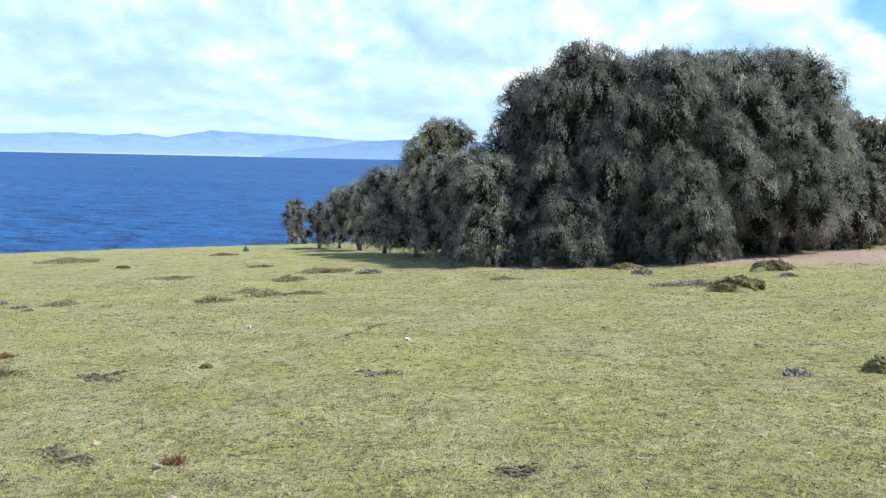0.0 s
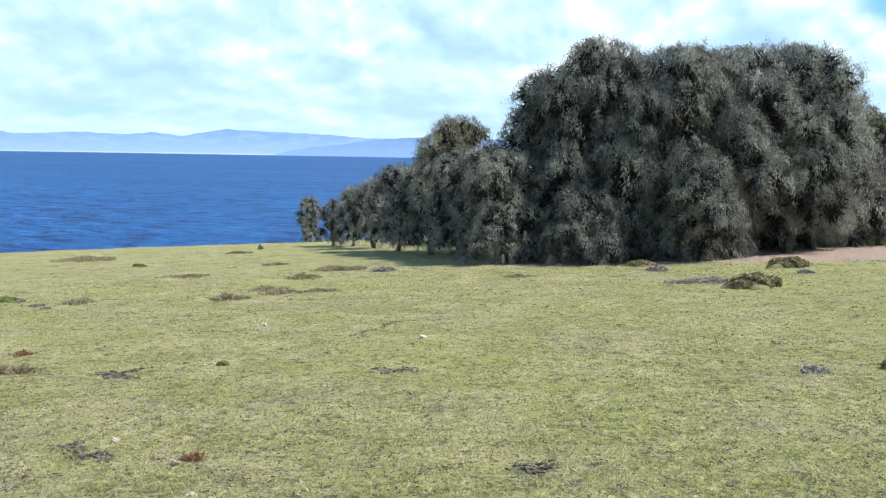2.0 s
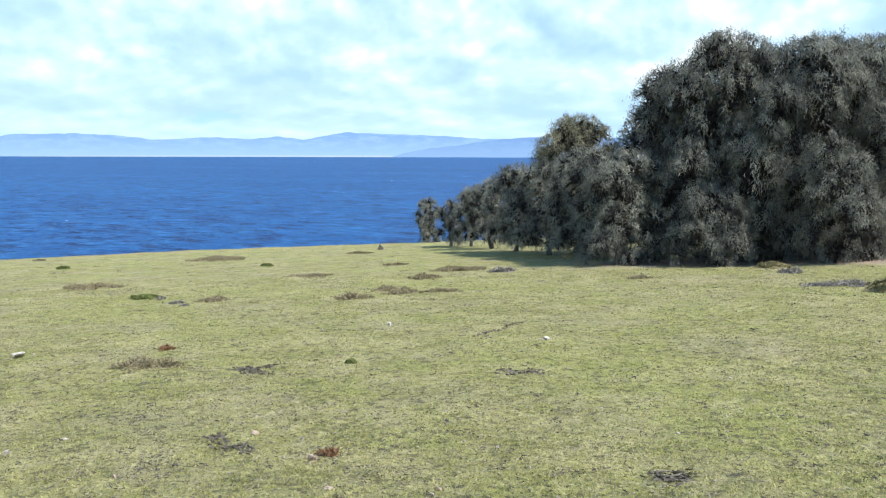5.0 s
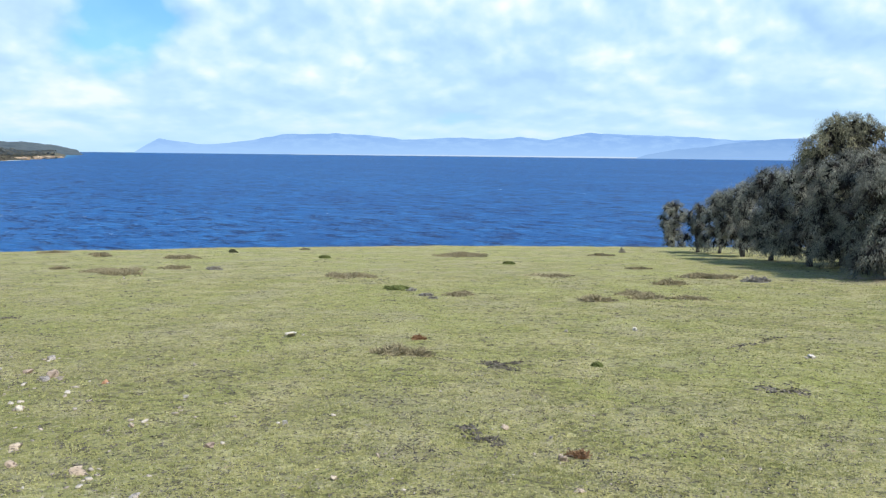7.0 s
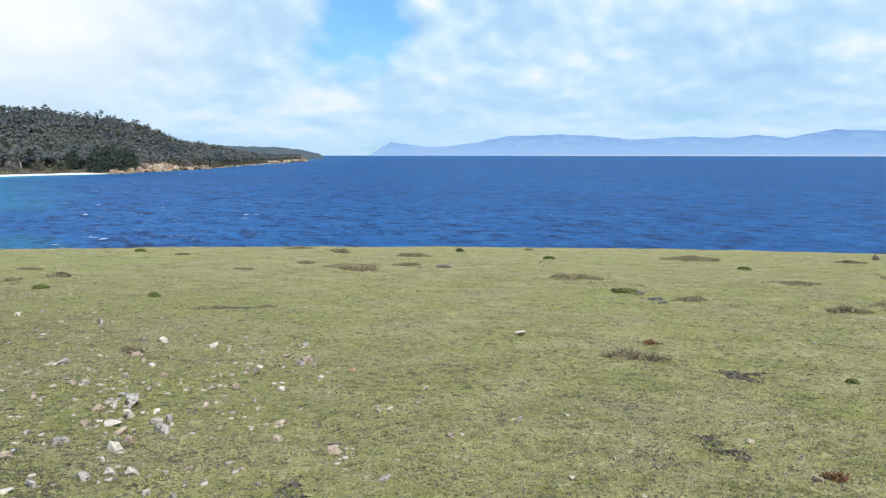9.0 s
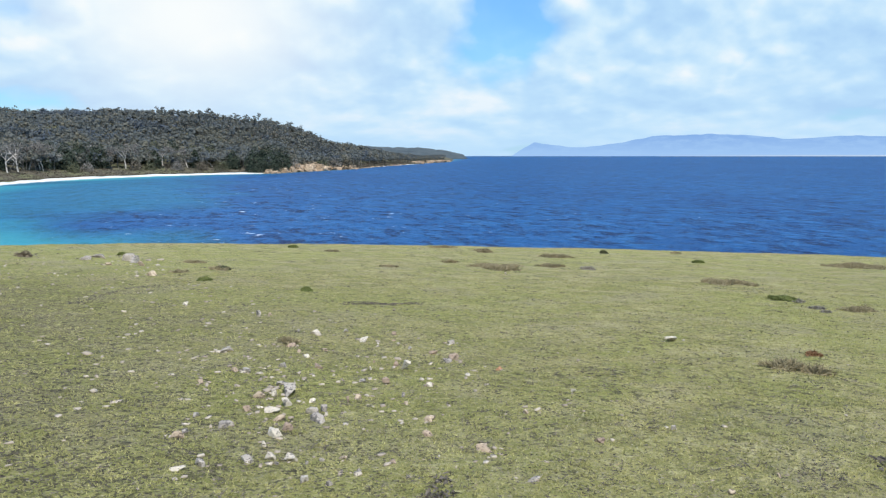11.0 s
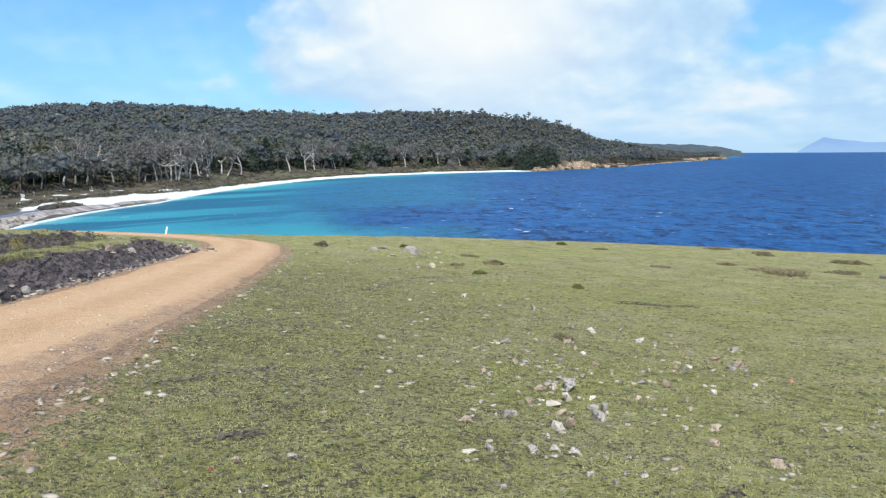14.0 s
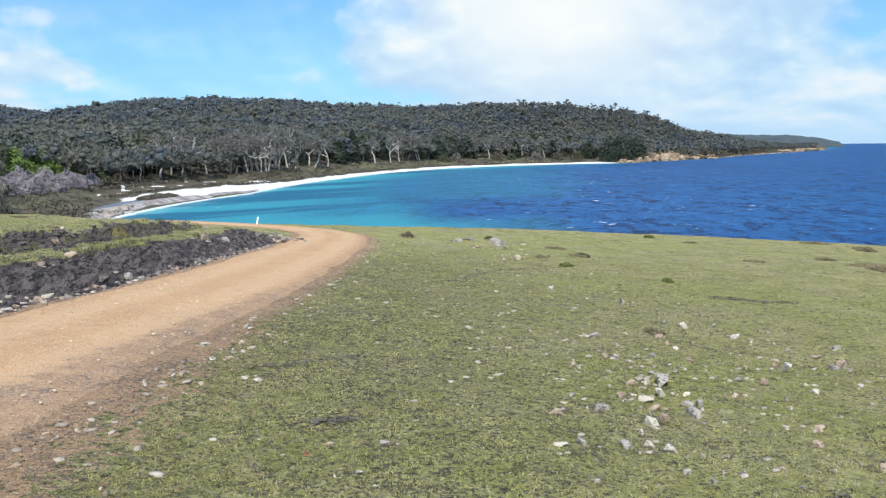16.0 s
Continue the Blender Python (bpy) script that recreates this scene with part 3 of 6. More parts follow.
def land(x, y, fine=True):
    """Height of the pasture, its brow and the shore below it."""
    x, y = np.asarray(x, float), np.asarray(y, float)
    r, az = np.hypot(x, y), azimuth(x, y)
    z = SLOPE_X * x + SLOPE_Y * y
    d, share = road_offset(x, y)
    left = -d - ROAD_HALF
    along = smooth(0.10, 0.2, share) * (1 - smooth(0.68, 0.78, share))
    near_road = along * (1 - smooth(10, 18, left))
    uneven = 1 + 0.16 * lumps(x, y, 3.1, 2) + 0.25 * lumps(x, y, 0.8, 12) * (left < 4.5)
    z = z + near_road * (0.27 * smooth(0.15, 1.3, left) * uneven + 0.20 * smooth(2.8, 3.6, left + 0.5 * lumps(x, y, 4.0, 3)))
    if fine:
        off = 1 - 0.8 * (np.abs(d) < ROAD_HALF)
        z = z + off * (0.020 * lumps(x, y, 2.3, 1) + 0.010 * lumps(x, y, 0.55, 4) + 0.03 * lumps(x, y, 7.0, 5) * smooth(3, 10, r))
    rc = np.interp(az, [c[0] for c in CREST], [c[1] for c in CREST]) + 0.35 * lumps(x, y, 6.0, 8) * smooth(20, 40, r)
    over = np.maximum(r - rc, 0)
    steep = 0.45 - 0.23 * smooth(92, 100, az)
    knee = steep / 0.1
    fall = np.where(over < knee, 0.05 * over ** 2, 0.05 * knee ** 2 + steep * (over - knee))
    floor = np.where(az > 80, SEA + 0.6 * smooth(97, 101, az) - 1.4 * (1 - smooth(97, 101, az)), SEA - 2.5)
    z = np.where(over > 0, np.maximum(z - fall, floor), z)
    return np.where((np.abs(az) > 125) & (r > 150), SLOPE_X * x * 150 / r + SLOPE_Y * y * 150 / r, z)


def land_at(x, y):
    return float(land(np.array([x]), np.array([y]))[0])


def bare_share(x, y):
    """Where grass gives way to soil: along the track, and under and beside the grove."""
    d, share = road_offset(x, y)
    reach = 0.55 + 1.0 * (1 - smooth(6, 13, np.abs(x)))
    edge = np.where(d > 0, 0.62 * (1.0 - smooth(ROAD_HALF - 0.1, ROAD_HALF + 0.2 + 0.5 * reach, d)) + 0.24 * (1 - smooth(ROAD_HALF, ROAD_HALF + 2.2 * reach, d)), 1.0 - smooth(ROAD_HALF, ROAD_HALF + 0.35, -d))
    grove = np.exp(-(((x - 10.5) / 6.5) ** 2 + ((y - 26.0) / 3.0) ** 2) * 1.3) + np.exp(-(((x - 17) / 6) ** 2 + ((y - 27.0) / 5) ** 2)) + 0.75 * np.exp(-(((x - 3.5) / 4.5) ** 2 + ((y - 26.5) / 2.4) ** 2))
    return np.clip(np.maximum(edge, grove), 0, 1)


def trodden_share(x, y):
    d, share = road_offset(x, y)
    return np.where(d > 0, 1 - 0.55 * smooth(ROAD_HALF + 0.5, ROAD_HALF + 5.5, d) - 0.45 * smooth(ROAD_HALF + 4.0, ROAD_HALF + 12.0, d), 0.6) * (1 - smooth(16, 30, np.hypot(x, y)))


def peat_share(x, y):
    d, share = road_offset(x, y)
    left = -d - ROAD_HALF
    along = smooth(0.14, 0.22, share) * (1 - smooth(0.66, 0.75, share))
    first = smooth(-0.05, 0.2, left) * (1 - smooth(1.35, 1.75, left + 0.3 * lumps(x, y, 2.0, 7)))
    w = left + 0.5 * lumps(x, y, 4.0, 3)
    second = smooth(2.4, 2.8, w) * (1 - smooth(3.4, 3.8, w))
    return along * np.maximum(1.05 * first, 0.85 * second)


def polar_grid(azs, rings):
    a, r = np.meshgrid(np.radians(azs), rings, indexing="ij")
    x, y = -np.sin(a) * r, np.cos(a) * r
    i, j = np.meshgrid(np.arange(len(azs) - 1), np.arange(len(rings) - 1), indexing="ij")
    k = len(rings)
    f = np.stack([i * k + j, i * k + j + 1, (i + 1) * k + j + 1, (i + 1) * k + j], -1).reshape(-1, 4)
    return x.ravel(), y.ravel(), f


def build_ground():
    azs = np.concatenate([np.arange(-180, -36, 3.0), np.arange(-36, 112, 0.5), np.linspace(112, 180, 24)])
    rings = np.concatenate([[0.0, 0.5, 1.0, 1.6, 2.2], np.geomspace(2.6, 70, 230), np.geomspace(72, 4900, 34)])
    x, y, f = polar_grid(azs, rings)
    z = land(x, y)
    far = np.hypot(x, y) > 900
    z = np.where(far, np.minimum(z, SEA - 3.0), z)
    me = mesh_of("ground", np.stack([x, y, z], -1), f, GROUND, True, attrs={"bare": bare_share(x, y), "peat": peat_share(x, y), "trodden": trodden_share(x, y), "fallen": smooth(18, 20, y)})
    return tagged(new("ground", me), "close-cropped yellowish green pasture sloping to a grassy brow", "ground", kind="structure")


build_ground()


def build_road():
    """The gravel track, a thin crowned layer with ragged edges."""
    cols = np.linspace(-1, 1, 15)
    fine = smooth_line(ROAD_LINE, 420)
    way = np.gradient(fine, axis=0)
    way /= np.linalg.norm(way, axis=1, keepdims=True)
    sea = np.stack([way[:, 1], -way[:, 0]], -1)
    wob = 0.05 * lumps(fine[:, 0], fine[:, 1], 0.7, 6) + 0.08 * lumps(fine[:, 0], fine[:, 1], 4.7, 9) - 0.08
    half = ROAD_HALF + wob
    x = fine[:, 0, None] + sea[:, 0, None] * cols * half[:, None]
    y = fine[:, 1, None] + sea[:, 1, None] * cols * half[:, None]
    z = land(x.ravel(), y.ravel(), False).reshape(x.shape) + 0.035 * (1 - np.abs(cols) ** 2.0) - 0.012 + 0.03 * (np.abs(cols) < 0.99)
    z = z - 0.014 * np.exp(-((np.abs(cols) - 0.5) / 0.16) ** 2) + 0.006 * lumps(x, y, 0.6, 11)
    i, j = np.meshgrid(np.arange(len(fine) - 1), np.arange(14), indexing="ij")
    f = np.stack([i * 15 + j, (i + 1) * 15 + j, (i + 1) * 15 + j + 1, i * 15 + j + 1], -1).reshape(-1, 4)
    me = mesh_of("road", np.stack([x, y, z], -1).reshape(-1, 3), f, ROAD, True, attrs={"lane": np.broadcast_to(np.exp(-((np.abs(cols) - 0.45) / 0.25) ** 2), x.shape).ravel(), "side": (smooth(-0.25, 1.0, cols)[None, :] ** (0.8 + 1.8 * smooth(5, 12, np.abs(x))) * (1.0 - 0.45 * smooth(9, 16, np.abs(x))) + 0.6 * smooth(0.85, 1.0, -cols)[None, :]).ravel()})
    return tagged(new("road", me), "sandy orange gravel track curving over the brow", "road", kind="structure")


build_road()

# shoreline of the bay: azimuth, metres to the water's edge
SHORE = [(49.0, 1500), (50.2, 1376), (52.0, 1109), (54.0, 926), (56.75, 712), (59.6, 630), (62.2, 564), (64.1, 553), (66.35, 543), (70.2, 511), (74.1, 472), (78.0, 412), (81.9, 341), (85.7, 280), (88.0, 243), (90.2, 225), (93.1, 202), (96.1, 176), (97.2, 166), (99.0, 140), (101.5, 112), (105.0, 92), (125.0, 80)]
# wooded skyline: azimuth, degrees above level, metres to the ridge
RIDGE = [(48.6, -0.6, 1560), (50.4, -0.40, 1460), (52.0, -0.34, 1240), (53.7, -0.15, 1080), (55.4, 0.28, 930), (56.5, 0.45, 880), (58.0, 0.70, 830), (59.0, 0.92, 800), (60.5, 1.5, 800), (62.6, 2.04, 770), (66.4, 2.48, 770), (70.2, 2.69, 760),
         (75.6, 2.6, 740), (81.0, 2.72, 720), (86.7, 2.92, 720), (89.6, 3.22, 720), (94.5, 3.08, 700), (97.2, 2.62, 680), (100.2, 2.14, 900), (102.6, 2.46, 1000), (106, 2.6, 1000), (125, 2.6, 900)]


def shore_at(az):
    return np.interp(az, [s[0] for s in SHORE], [s[1] for s in SHORE])


def build_sea():
    azs = np.concatenate([np.arange(-180, -20, 4.0), np.arange(-20, 40, 2.0), np.arange(40, 104, 0.5), np.arange(104, 180.1, 4.0)])
    rings = np.concatenate([[20.0, 40.0], np.geomspace(55, 1500, 110), np.geomspace(1560, 4920, 26)])
    x, y, f = polar_grid(azs, rings)
    az, r = azimuth(x, y), np.hypot(x, y)
    gap = np.maximum(shore_at(az) - r, 0)
    inner = smooth(60, 74, az)
    beach = np.exp(-gap / (40 + 70 * smooth(66, 88, az))) * (0.25 + 0.75 * inner) * smooth(48.5, 50.0, az)
    bank = 0.68 * (1 - smooth(115, 235, r + 24 * lumps(x, y, 70.0, 4))) * smooth(61, 82, az + 4 * lumps(x, y, 45.0, 2)) * (0.35 + 0.65 * smooth(74, 96, r))
    head = 0.85 * smooth(69, 82, az + (200 - r) * 0.02)
    shoal = np.clip(np.maximum(np.maximum(np.maximum(beach, 0.26 * smooth(58, 72, az + 3 * lumps(x, y, 60.0, 9)) * (gap > 0)), bank), head * np.exp(-gap / 220.0)), 0, 1)
    # a long bed of weed between two sandy shallows
    shoal = shoal * (1 - 0.72 * np.exp(-((r - 172 - 14 * lumps(x, y, 60.0, 6)) / 24) ** 2) * smooth(58, 64, az) * (1 - smooth(73, 80, az)))
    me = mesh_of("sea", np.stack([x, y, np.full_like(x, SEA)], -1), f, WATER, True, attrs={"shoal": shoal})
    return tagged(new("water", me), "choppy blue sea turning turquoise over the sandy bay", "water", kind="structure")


build_sea()


def ridge_at(az):
    k = [r[0] for r in RIDGE]
    return np.interp(az, k, [r[1] for r in RIDGE]), np.interp(az, k, [r[2] for r in RIDGE])


def far_height(az, r):
    """Beach, foreshore, flat and wooded hillside across the bay."""
    d0 = shore_at(az)
    el, dr = ridge_at(az)
    u = r - d0
    top = np.maximum(1.6 + dr * np.tan(np.radians(el)) - 8.5, SEA + 4)
    spit = smooth(86, 90, az)
    z = SEA - 1.2 + 1.2 * smooth(-12, 0, u) + 1.4 * smooth(0, 26 + 40 * spit, u) + 1.0 * smooth(24 + 42 * spit, 34 + 44 * spit, u)
    z = z + 0.5 * spit * np.exp(-((u - 14) / 8.0) ** 2) - 0.5 * spit * np.exp(-((u - 38) / 9.0) ** 2)
    z = z + 3.6 * (1 - 0.3 * spit) * smooth(22 + 36 * spit, 78 + 50 * spit, u) * smooth(61, 66, az)
    start = np.minimum(60 + 40 * spit, (dr - d0) * 0.3)
    share = np.clip((u - start) / np.maximum(dr - d0 - start, 20), 0, 1.25)
    climb = np.where(share < 1, 0.5 * share + 0.5 * smooth(0, 1, share), 1.0 - 0.6 * (share - 1))
    z = z + (top - (SEA + 1.3) - 3.6 * (1 - 0.3 * spit) * smooth(61, 66, az)) * climb
    z = np.where(az < 51, SEA - 2 + (z - SEA + 2) * smooth(49.7, 50.5, az), z)
    return z + (0.8 * lumps(az * 9.0, r * 0.6, 30.0, 5) + 2.0 * lumps(az * 9, r * 0.6, 110.0, 6)) * smooth(60, 160, u)


def far_zones(az, r):
    u = r - shore_at(az) + 4 * lumps(az * 6, r * 0.3, 17.0, 3)
    spit = smooth(85.5, 88.5, az)
    ends = (1 - smooth(95.2, 97.0, az)) * smooth(62.3, 63.5, az)
    bar = 10 + 14 * smooth(90.5, 94.5, az)
    sand = smooth(-6 + (bar + 3) * smooth(86.5, 88.5, az), -1 + (bar + 3) * smooth(86.5, 88.5, az), u) * (1 - smooth(12 + 32 * spit, 16 + 33 * spit, u)) * ends
    sand = np.maximum(sand, 0.75 * smooth(-4, 0, u) * (1 - smooth(6, 10, u)) * (az > 49) * (az < 56))
    shingle = smooth(2, 5, u) * (1 - smooth(bar - 2, bar + 2, u)) * smooth(86.5, 88.5, az) + smooth(99, 100, az) * smooth(-6, 0, u) * (1 - smooth(14, 20, u))
    wet = smooth(bar, bar + 2, u) * (1 - smooth(bar + 8, bar + 13, u)) * smooth(92.5, 94.0, az) * (1 - smooth(97.5, 98.5, az))
    sand = np.maximum(sand, 0.8 * smooth(0.25, 0.5, lumps(az * 14, r * 0.6, 16.0, 8)) * smooth(44, 50, u) * (1 - smooth(76, 84, u)) * smooth(88, 91, az) * (1 - smooth(97, 99, az)))
    return sand, np.clip(shingle, 0, 1), wet


def build_far_land():
    azs = np.arange(48.6, 125.1, 0.3)
    rel = np.concatenate([np.linspace(-14, 110, 70), np.geomspace(114, 1100, 60)])
    a, u = np.meshgrid(azs, rel, indexing="ij")
    r = shore_at(a) + u
    z = far_height(a, r)
    x, y = -np.sin(np.radians(a)) * r, np.cos(np.radians(a)) * r
    sand, shingle, wet = far_zones(a.ravel(), r.ravel())
    i, j = np.meshgrid(np.arange(len(azs) - 1), np.arange(len(rel) - 1), indexing="ij")
    k = len(rel)
    f = np.stack([i * k + j, i * k + j + 1, (i + 1) * k + j + 1, (i + 1) * k + j], -1).reshape(-1, 4)
    me = mesh_of("far_shore", np.stack([x, y, z], -1).reshape(-1, 3), f, FAR_LAND, True, attrs={"sand": sand, "shingle": shingle, "wet": wet})
    return tagged(new("far_shore", me), "white sand beach and wooded hillside round a bay", "hillside", kind="structure")


build_far_land()


def build_range(name, line, near, deep, mat, label, seed, jag=0.0):
    """A range of hills beyond the strait: shore, slopes and an uneven crest."""
    azs = np.arange(line[0][0], line[-1][0] + 0.01, 0.12)
    el = np.interp(azs, [p[0] for p in line], [p[1] for p in line])
    el = el + np.minimum(0.035, 0.3 * np.maximum(el, 0)) * lumps(azs, azs * 0.3, 1.7, seed) + jag * lumps(azs, azs * 0.7, 0.25, seed + 1)
    rows = np.linspace(0, 1, 14)
    a, v = np.meshgrid(azs, rows, indexing="ij")
    r = near + deep * v
    top = np.maximum(1.6 + (near + deep) * np.tan(np.radians(el)), SEA)[:, None]
    shape = v ** 0.85
    z = SEA - 1.0 + (top - SEA + 1.0) * shape * (1 + 0.12 * lumps(a * 1.0, v * 3, 1.6, seed) * (1 - v))
    x, y = -np.sin(np.radians(a)) * r, np.cos(np.radians(a)) * r
    i, j = np.meshgrid(np.arange(len(azs) - 1), np.arange(13), indexing="ij")
    f = np.stack([i * 14 + j, i * 14 + j + 1, (i + 1) * 14 + j + 1, (i + 1) * 14 + j], -1).reshape(-1, 4)
    return tagged(new(name, mesh_of(name, np.stack([x, y, z], -1).reshape(-1, 3), f, mat, True)), label, "hills", kind="structure")


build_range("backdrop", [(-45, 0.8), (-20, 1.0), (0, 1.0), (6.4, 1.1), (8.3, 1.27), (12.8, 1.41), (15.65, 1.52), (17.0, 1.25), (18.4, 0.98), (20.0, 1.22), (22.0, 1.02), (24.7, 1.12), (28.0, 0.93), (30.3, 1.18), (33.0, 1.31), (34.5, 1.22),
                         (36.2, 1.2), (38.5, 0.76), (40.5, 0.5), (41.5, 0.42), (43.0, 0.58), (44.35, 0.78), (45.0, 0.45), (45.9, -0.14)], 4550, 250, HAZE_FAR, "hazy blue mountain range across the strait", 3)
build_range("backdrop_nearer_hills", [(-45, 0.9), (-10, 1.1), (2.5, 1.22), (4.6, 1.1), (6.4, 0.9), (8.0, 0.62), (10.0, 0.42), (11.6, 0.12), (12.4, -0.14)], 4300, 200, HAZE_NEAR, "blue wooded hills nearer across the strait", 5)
HEADLAND = two_tone("distant_wooded_ridge", (0.045, 0.063, 0.076), (0.105, 0.122, 0.125), 0.045, 0.95, 0.0)
build_range("far_headland", [(48.9, -0.32), (49.2, -0.06), (50.0, 0.16), (50.6, 0.27), (52.0, 0.42), (53.7, 0.44), (55.2, 0.50), (56.5, 0.60), (58.0, 0.74), (60.0, 0.98), (62.5, 1.1)], 2050, 260, HEADLAND, "dark wooded ridge of a farther headland", 11, 0.035)
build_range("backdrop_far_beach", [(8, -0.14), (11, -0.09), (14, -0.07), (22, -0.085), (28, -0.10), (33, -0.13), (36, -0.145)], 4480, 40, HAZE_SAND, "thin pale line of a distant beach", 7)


# ---------------------------------------------------------------- the she-oak grove
def she_oak(x, y, height, width, seed, leaf=OAK_LEAF, skirt=0.12, density=1.0, fine=1.0, label="", deep=None, lean=(0.0, 0.0)):
    """A drooping she-oak: short forked trunk, arching limbs, and a dome of hanging needle sprays in lobes."""
    r = np.random.default_rng(seed)
    deep = deep or width
    tree = tagged(new("she_oak_tree"), label or "drooping she-oak with dull olive-green hanging needles", "tree", "she-oak grove")
    tree.location = (x, y, land_at(x, y) - 0.03)
    rad = np.array([width / 2, deep / 2])
    lobes, count = [], int(20 + 1.75 * width * height)
    for k in range(count):
        a, v = 2.39996 * k + r.uniform(-0.4, 0.4), ((k + r.uniform(0.2, 0.8)) / count) ** 0.9
        prof = math.sqrt(max(0.0, 1 - ((v - 0.36) / 0.66) ** 2)) if v > 0.36 else 0.86 + 0.14 * v / 0.36
        size = r.uniform(0.058, 0.150) * min(width, height, 4.8) * (0.85 + 0.15 * prof) + 0.05
        reach = np.maximum(rad * prof * (1.09 - 0.62 * r.random() ** 1.5) - size, 0.02)
        z = height * (skirt + (1 - skirt) * v)
        lobes.append((math.cos(a) * reach[0] + lean[0] * v, math.sin(a) * reach[1] + lean[1] * v, min(max(z, size * 0.55 + height * skirt * 0.7), height - size * 1.15), size))
    pieces = []
    forks = 1 if width < 2.2 else 3
    trunk_r = 0.035 * height ** 0.9 / math.sqrt(forks)
    tops = []
    for k in range(forks):
        off = r.normal(size=2) * 0.10 * width * (forks > 1)
        h = height * r.uniform(0.55, 0.72)
        pts = [(off[0] * u + 0.06 * math.sin(3 * u + k), off[1] * u + 0.05 * math.cos(4 * u + k), h * u) for u in np.linspace(0, 1, 7)]
        pieces.append(tube(pts, trunk_r * np.array([1.35, 1.0, 0.9, 0.8, 0.65, 0.5, 0.3]), 8))
        tops.append(np.array(pts))
    for lx, ly, lz, ls in lobes:
        stem = tops[r.integers(len(tops))]
        root = stem[r.integers(1, 5)]
        tip = np.array([lx, ly, lz])
        mid = (root + tip) / 2 + [0, 0, 0.12 * height * r.uniform(0.3, 1)]
        u = np.linspace(0, 1, 6)[:, None]
        pts = root * (1 - u) ** 2 + 2 * mid * u * (1 - u) + tip * u ** 2
        pieces.append(tube(pts, trunk_r * np.linspace(0.42, 0.10, 6), 4))
    v, f = joined(pieces)
    part("trunk", mesh_of("trunk", v, f, OAK_BARK, True), tree)
    starts, ways, lens, wids, faces, tones = [], [], [], [], [], []
    inner = ([], [], [], [], [])
    ball, size = np.array([k[:3] for k in lobes]), np.array([k[3] for k in lobes])
    droop = min(1.0, 0.45 + height * 0.09)
    for i, (lx, ly, lz, ls) in enumerate(lobes):
        n = int(4 * math.pi * ls * ls * 21 * density * fine + 8)
        q = r.normal(size=(n, 3))
        q /= np.linalg.norm(q, axis=1, keepdims=True)
        tall = np.array([1.0, 1.0, 1.25])
        c = ball[i] + q * ls * tall * r.uniform(0.72, 1.06, (n, 1))
        gap = np.linalg.norm((c[:, None] - ball[None]) / tall, axis=2) / size
        gap[:, i] = 9
        keep = (gap.min(1) > 0.86) & (c[:, 2] > 0.12) & (q[:, 2] > -0.2 - 0.3 * (c[:, 2] < 0.22 * height))
        c, q = c[keep], q[keep]
        # each spray arches out of the crown and hangs, with needles all along it
        n, per = len(c), 44
        away = np.stack([c[:, 0] - lean[0], c[:, 1] - lean[1], np.zeros(n)], -1)
        away /= np.linalg.norm(away, axis=1, keepdims=True) + 1e-6
        main = q * 0.6 + away * 0.3 + r.normal(size=(n, 3)) * 0.3
        main /= np.linalg.norm(main, axis=1, keepdims=True)
        long = r.uniform(0.20, 0.58, n) * droop
        u = r.random((n, per))[..., None]
        spine = c[:, None] + (main[:, None] * (u - 0.35 * u ** 2) + np.array([0, 0, -0.85]) * u ** 2) * long[:, None, None]
        sp = (spine + r.normal(size=(n, per, 3)) * (0.04 + 0.05 * u)).reshape(-1, 3)
        d = (main[:, None] * (0.55 - 0.5 * u) + np.array([0, 0, -0.95]) * (0.25 + u) + r.normal(size=(n, per, 3)) * 0.40).reshape(-1, 3)
        starts.append(sp)
        ways.append(d / np.linalg.norm(d, axis=1, keepdims=True))
        lens.append(r.uniform(0.07, 0.19, n * per) * droop)
        wids.append(r.uniform(0.009, 0.019, n * per) / math.sqrt(fine))
        faces.append(np.repeat(q + [0, 0, 0.15], per, 0))
        # lit or shaded tone drawn at random for each lobe and spray
        tones.append(np.repeat(np.clip(0.26 + 0.34 * r.random() + r.normal(0, 0.24, n), 0, 1), per))
        # near-black twigs deeper in close the crown and put shade into its gaps
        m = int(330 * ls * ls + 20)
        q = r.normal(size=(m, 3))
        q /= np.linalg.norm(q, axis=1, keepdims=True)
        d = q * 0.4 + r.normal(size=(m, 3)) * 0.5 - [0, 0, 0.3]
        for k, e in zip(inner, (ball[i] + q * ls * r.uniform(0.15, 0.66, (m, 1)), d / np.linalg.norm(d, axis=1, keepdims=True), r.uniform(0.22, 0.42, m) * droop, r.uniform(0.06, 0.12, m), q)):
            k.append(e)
    for name, mat, data in (("crown", leaf, (starts, ways, lens, wids, faces)), ("twig_core", OAK_TWIG_SHADE, inner)):
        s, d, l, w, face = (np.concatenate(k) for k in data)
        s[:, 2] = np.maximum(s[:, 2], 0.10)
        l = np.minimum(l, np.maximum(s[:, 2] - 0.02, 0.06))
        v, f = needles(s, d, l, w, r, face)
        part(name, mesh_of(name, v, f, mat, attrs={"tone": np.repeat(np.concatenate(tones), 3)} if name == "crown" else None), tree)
    return tree


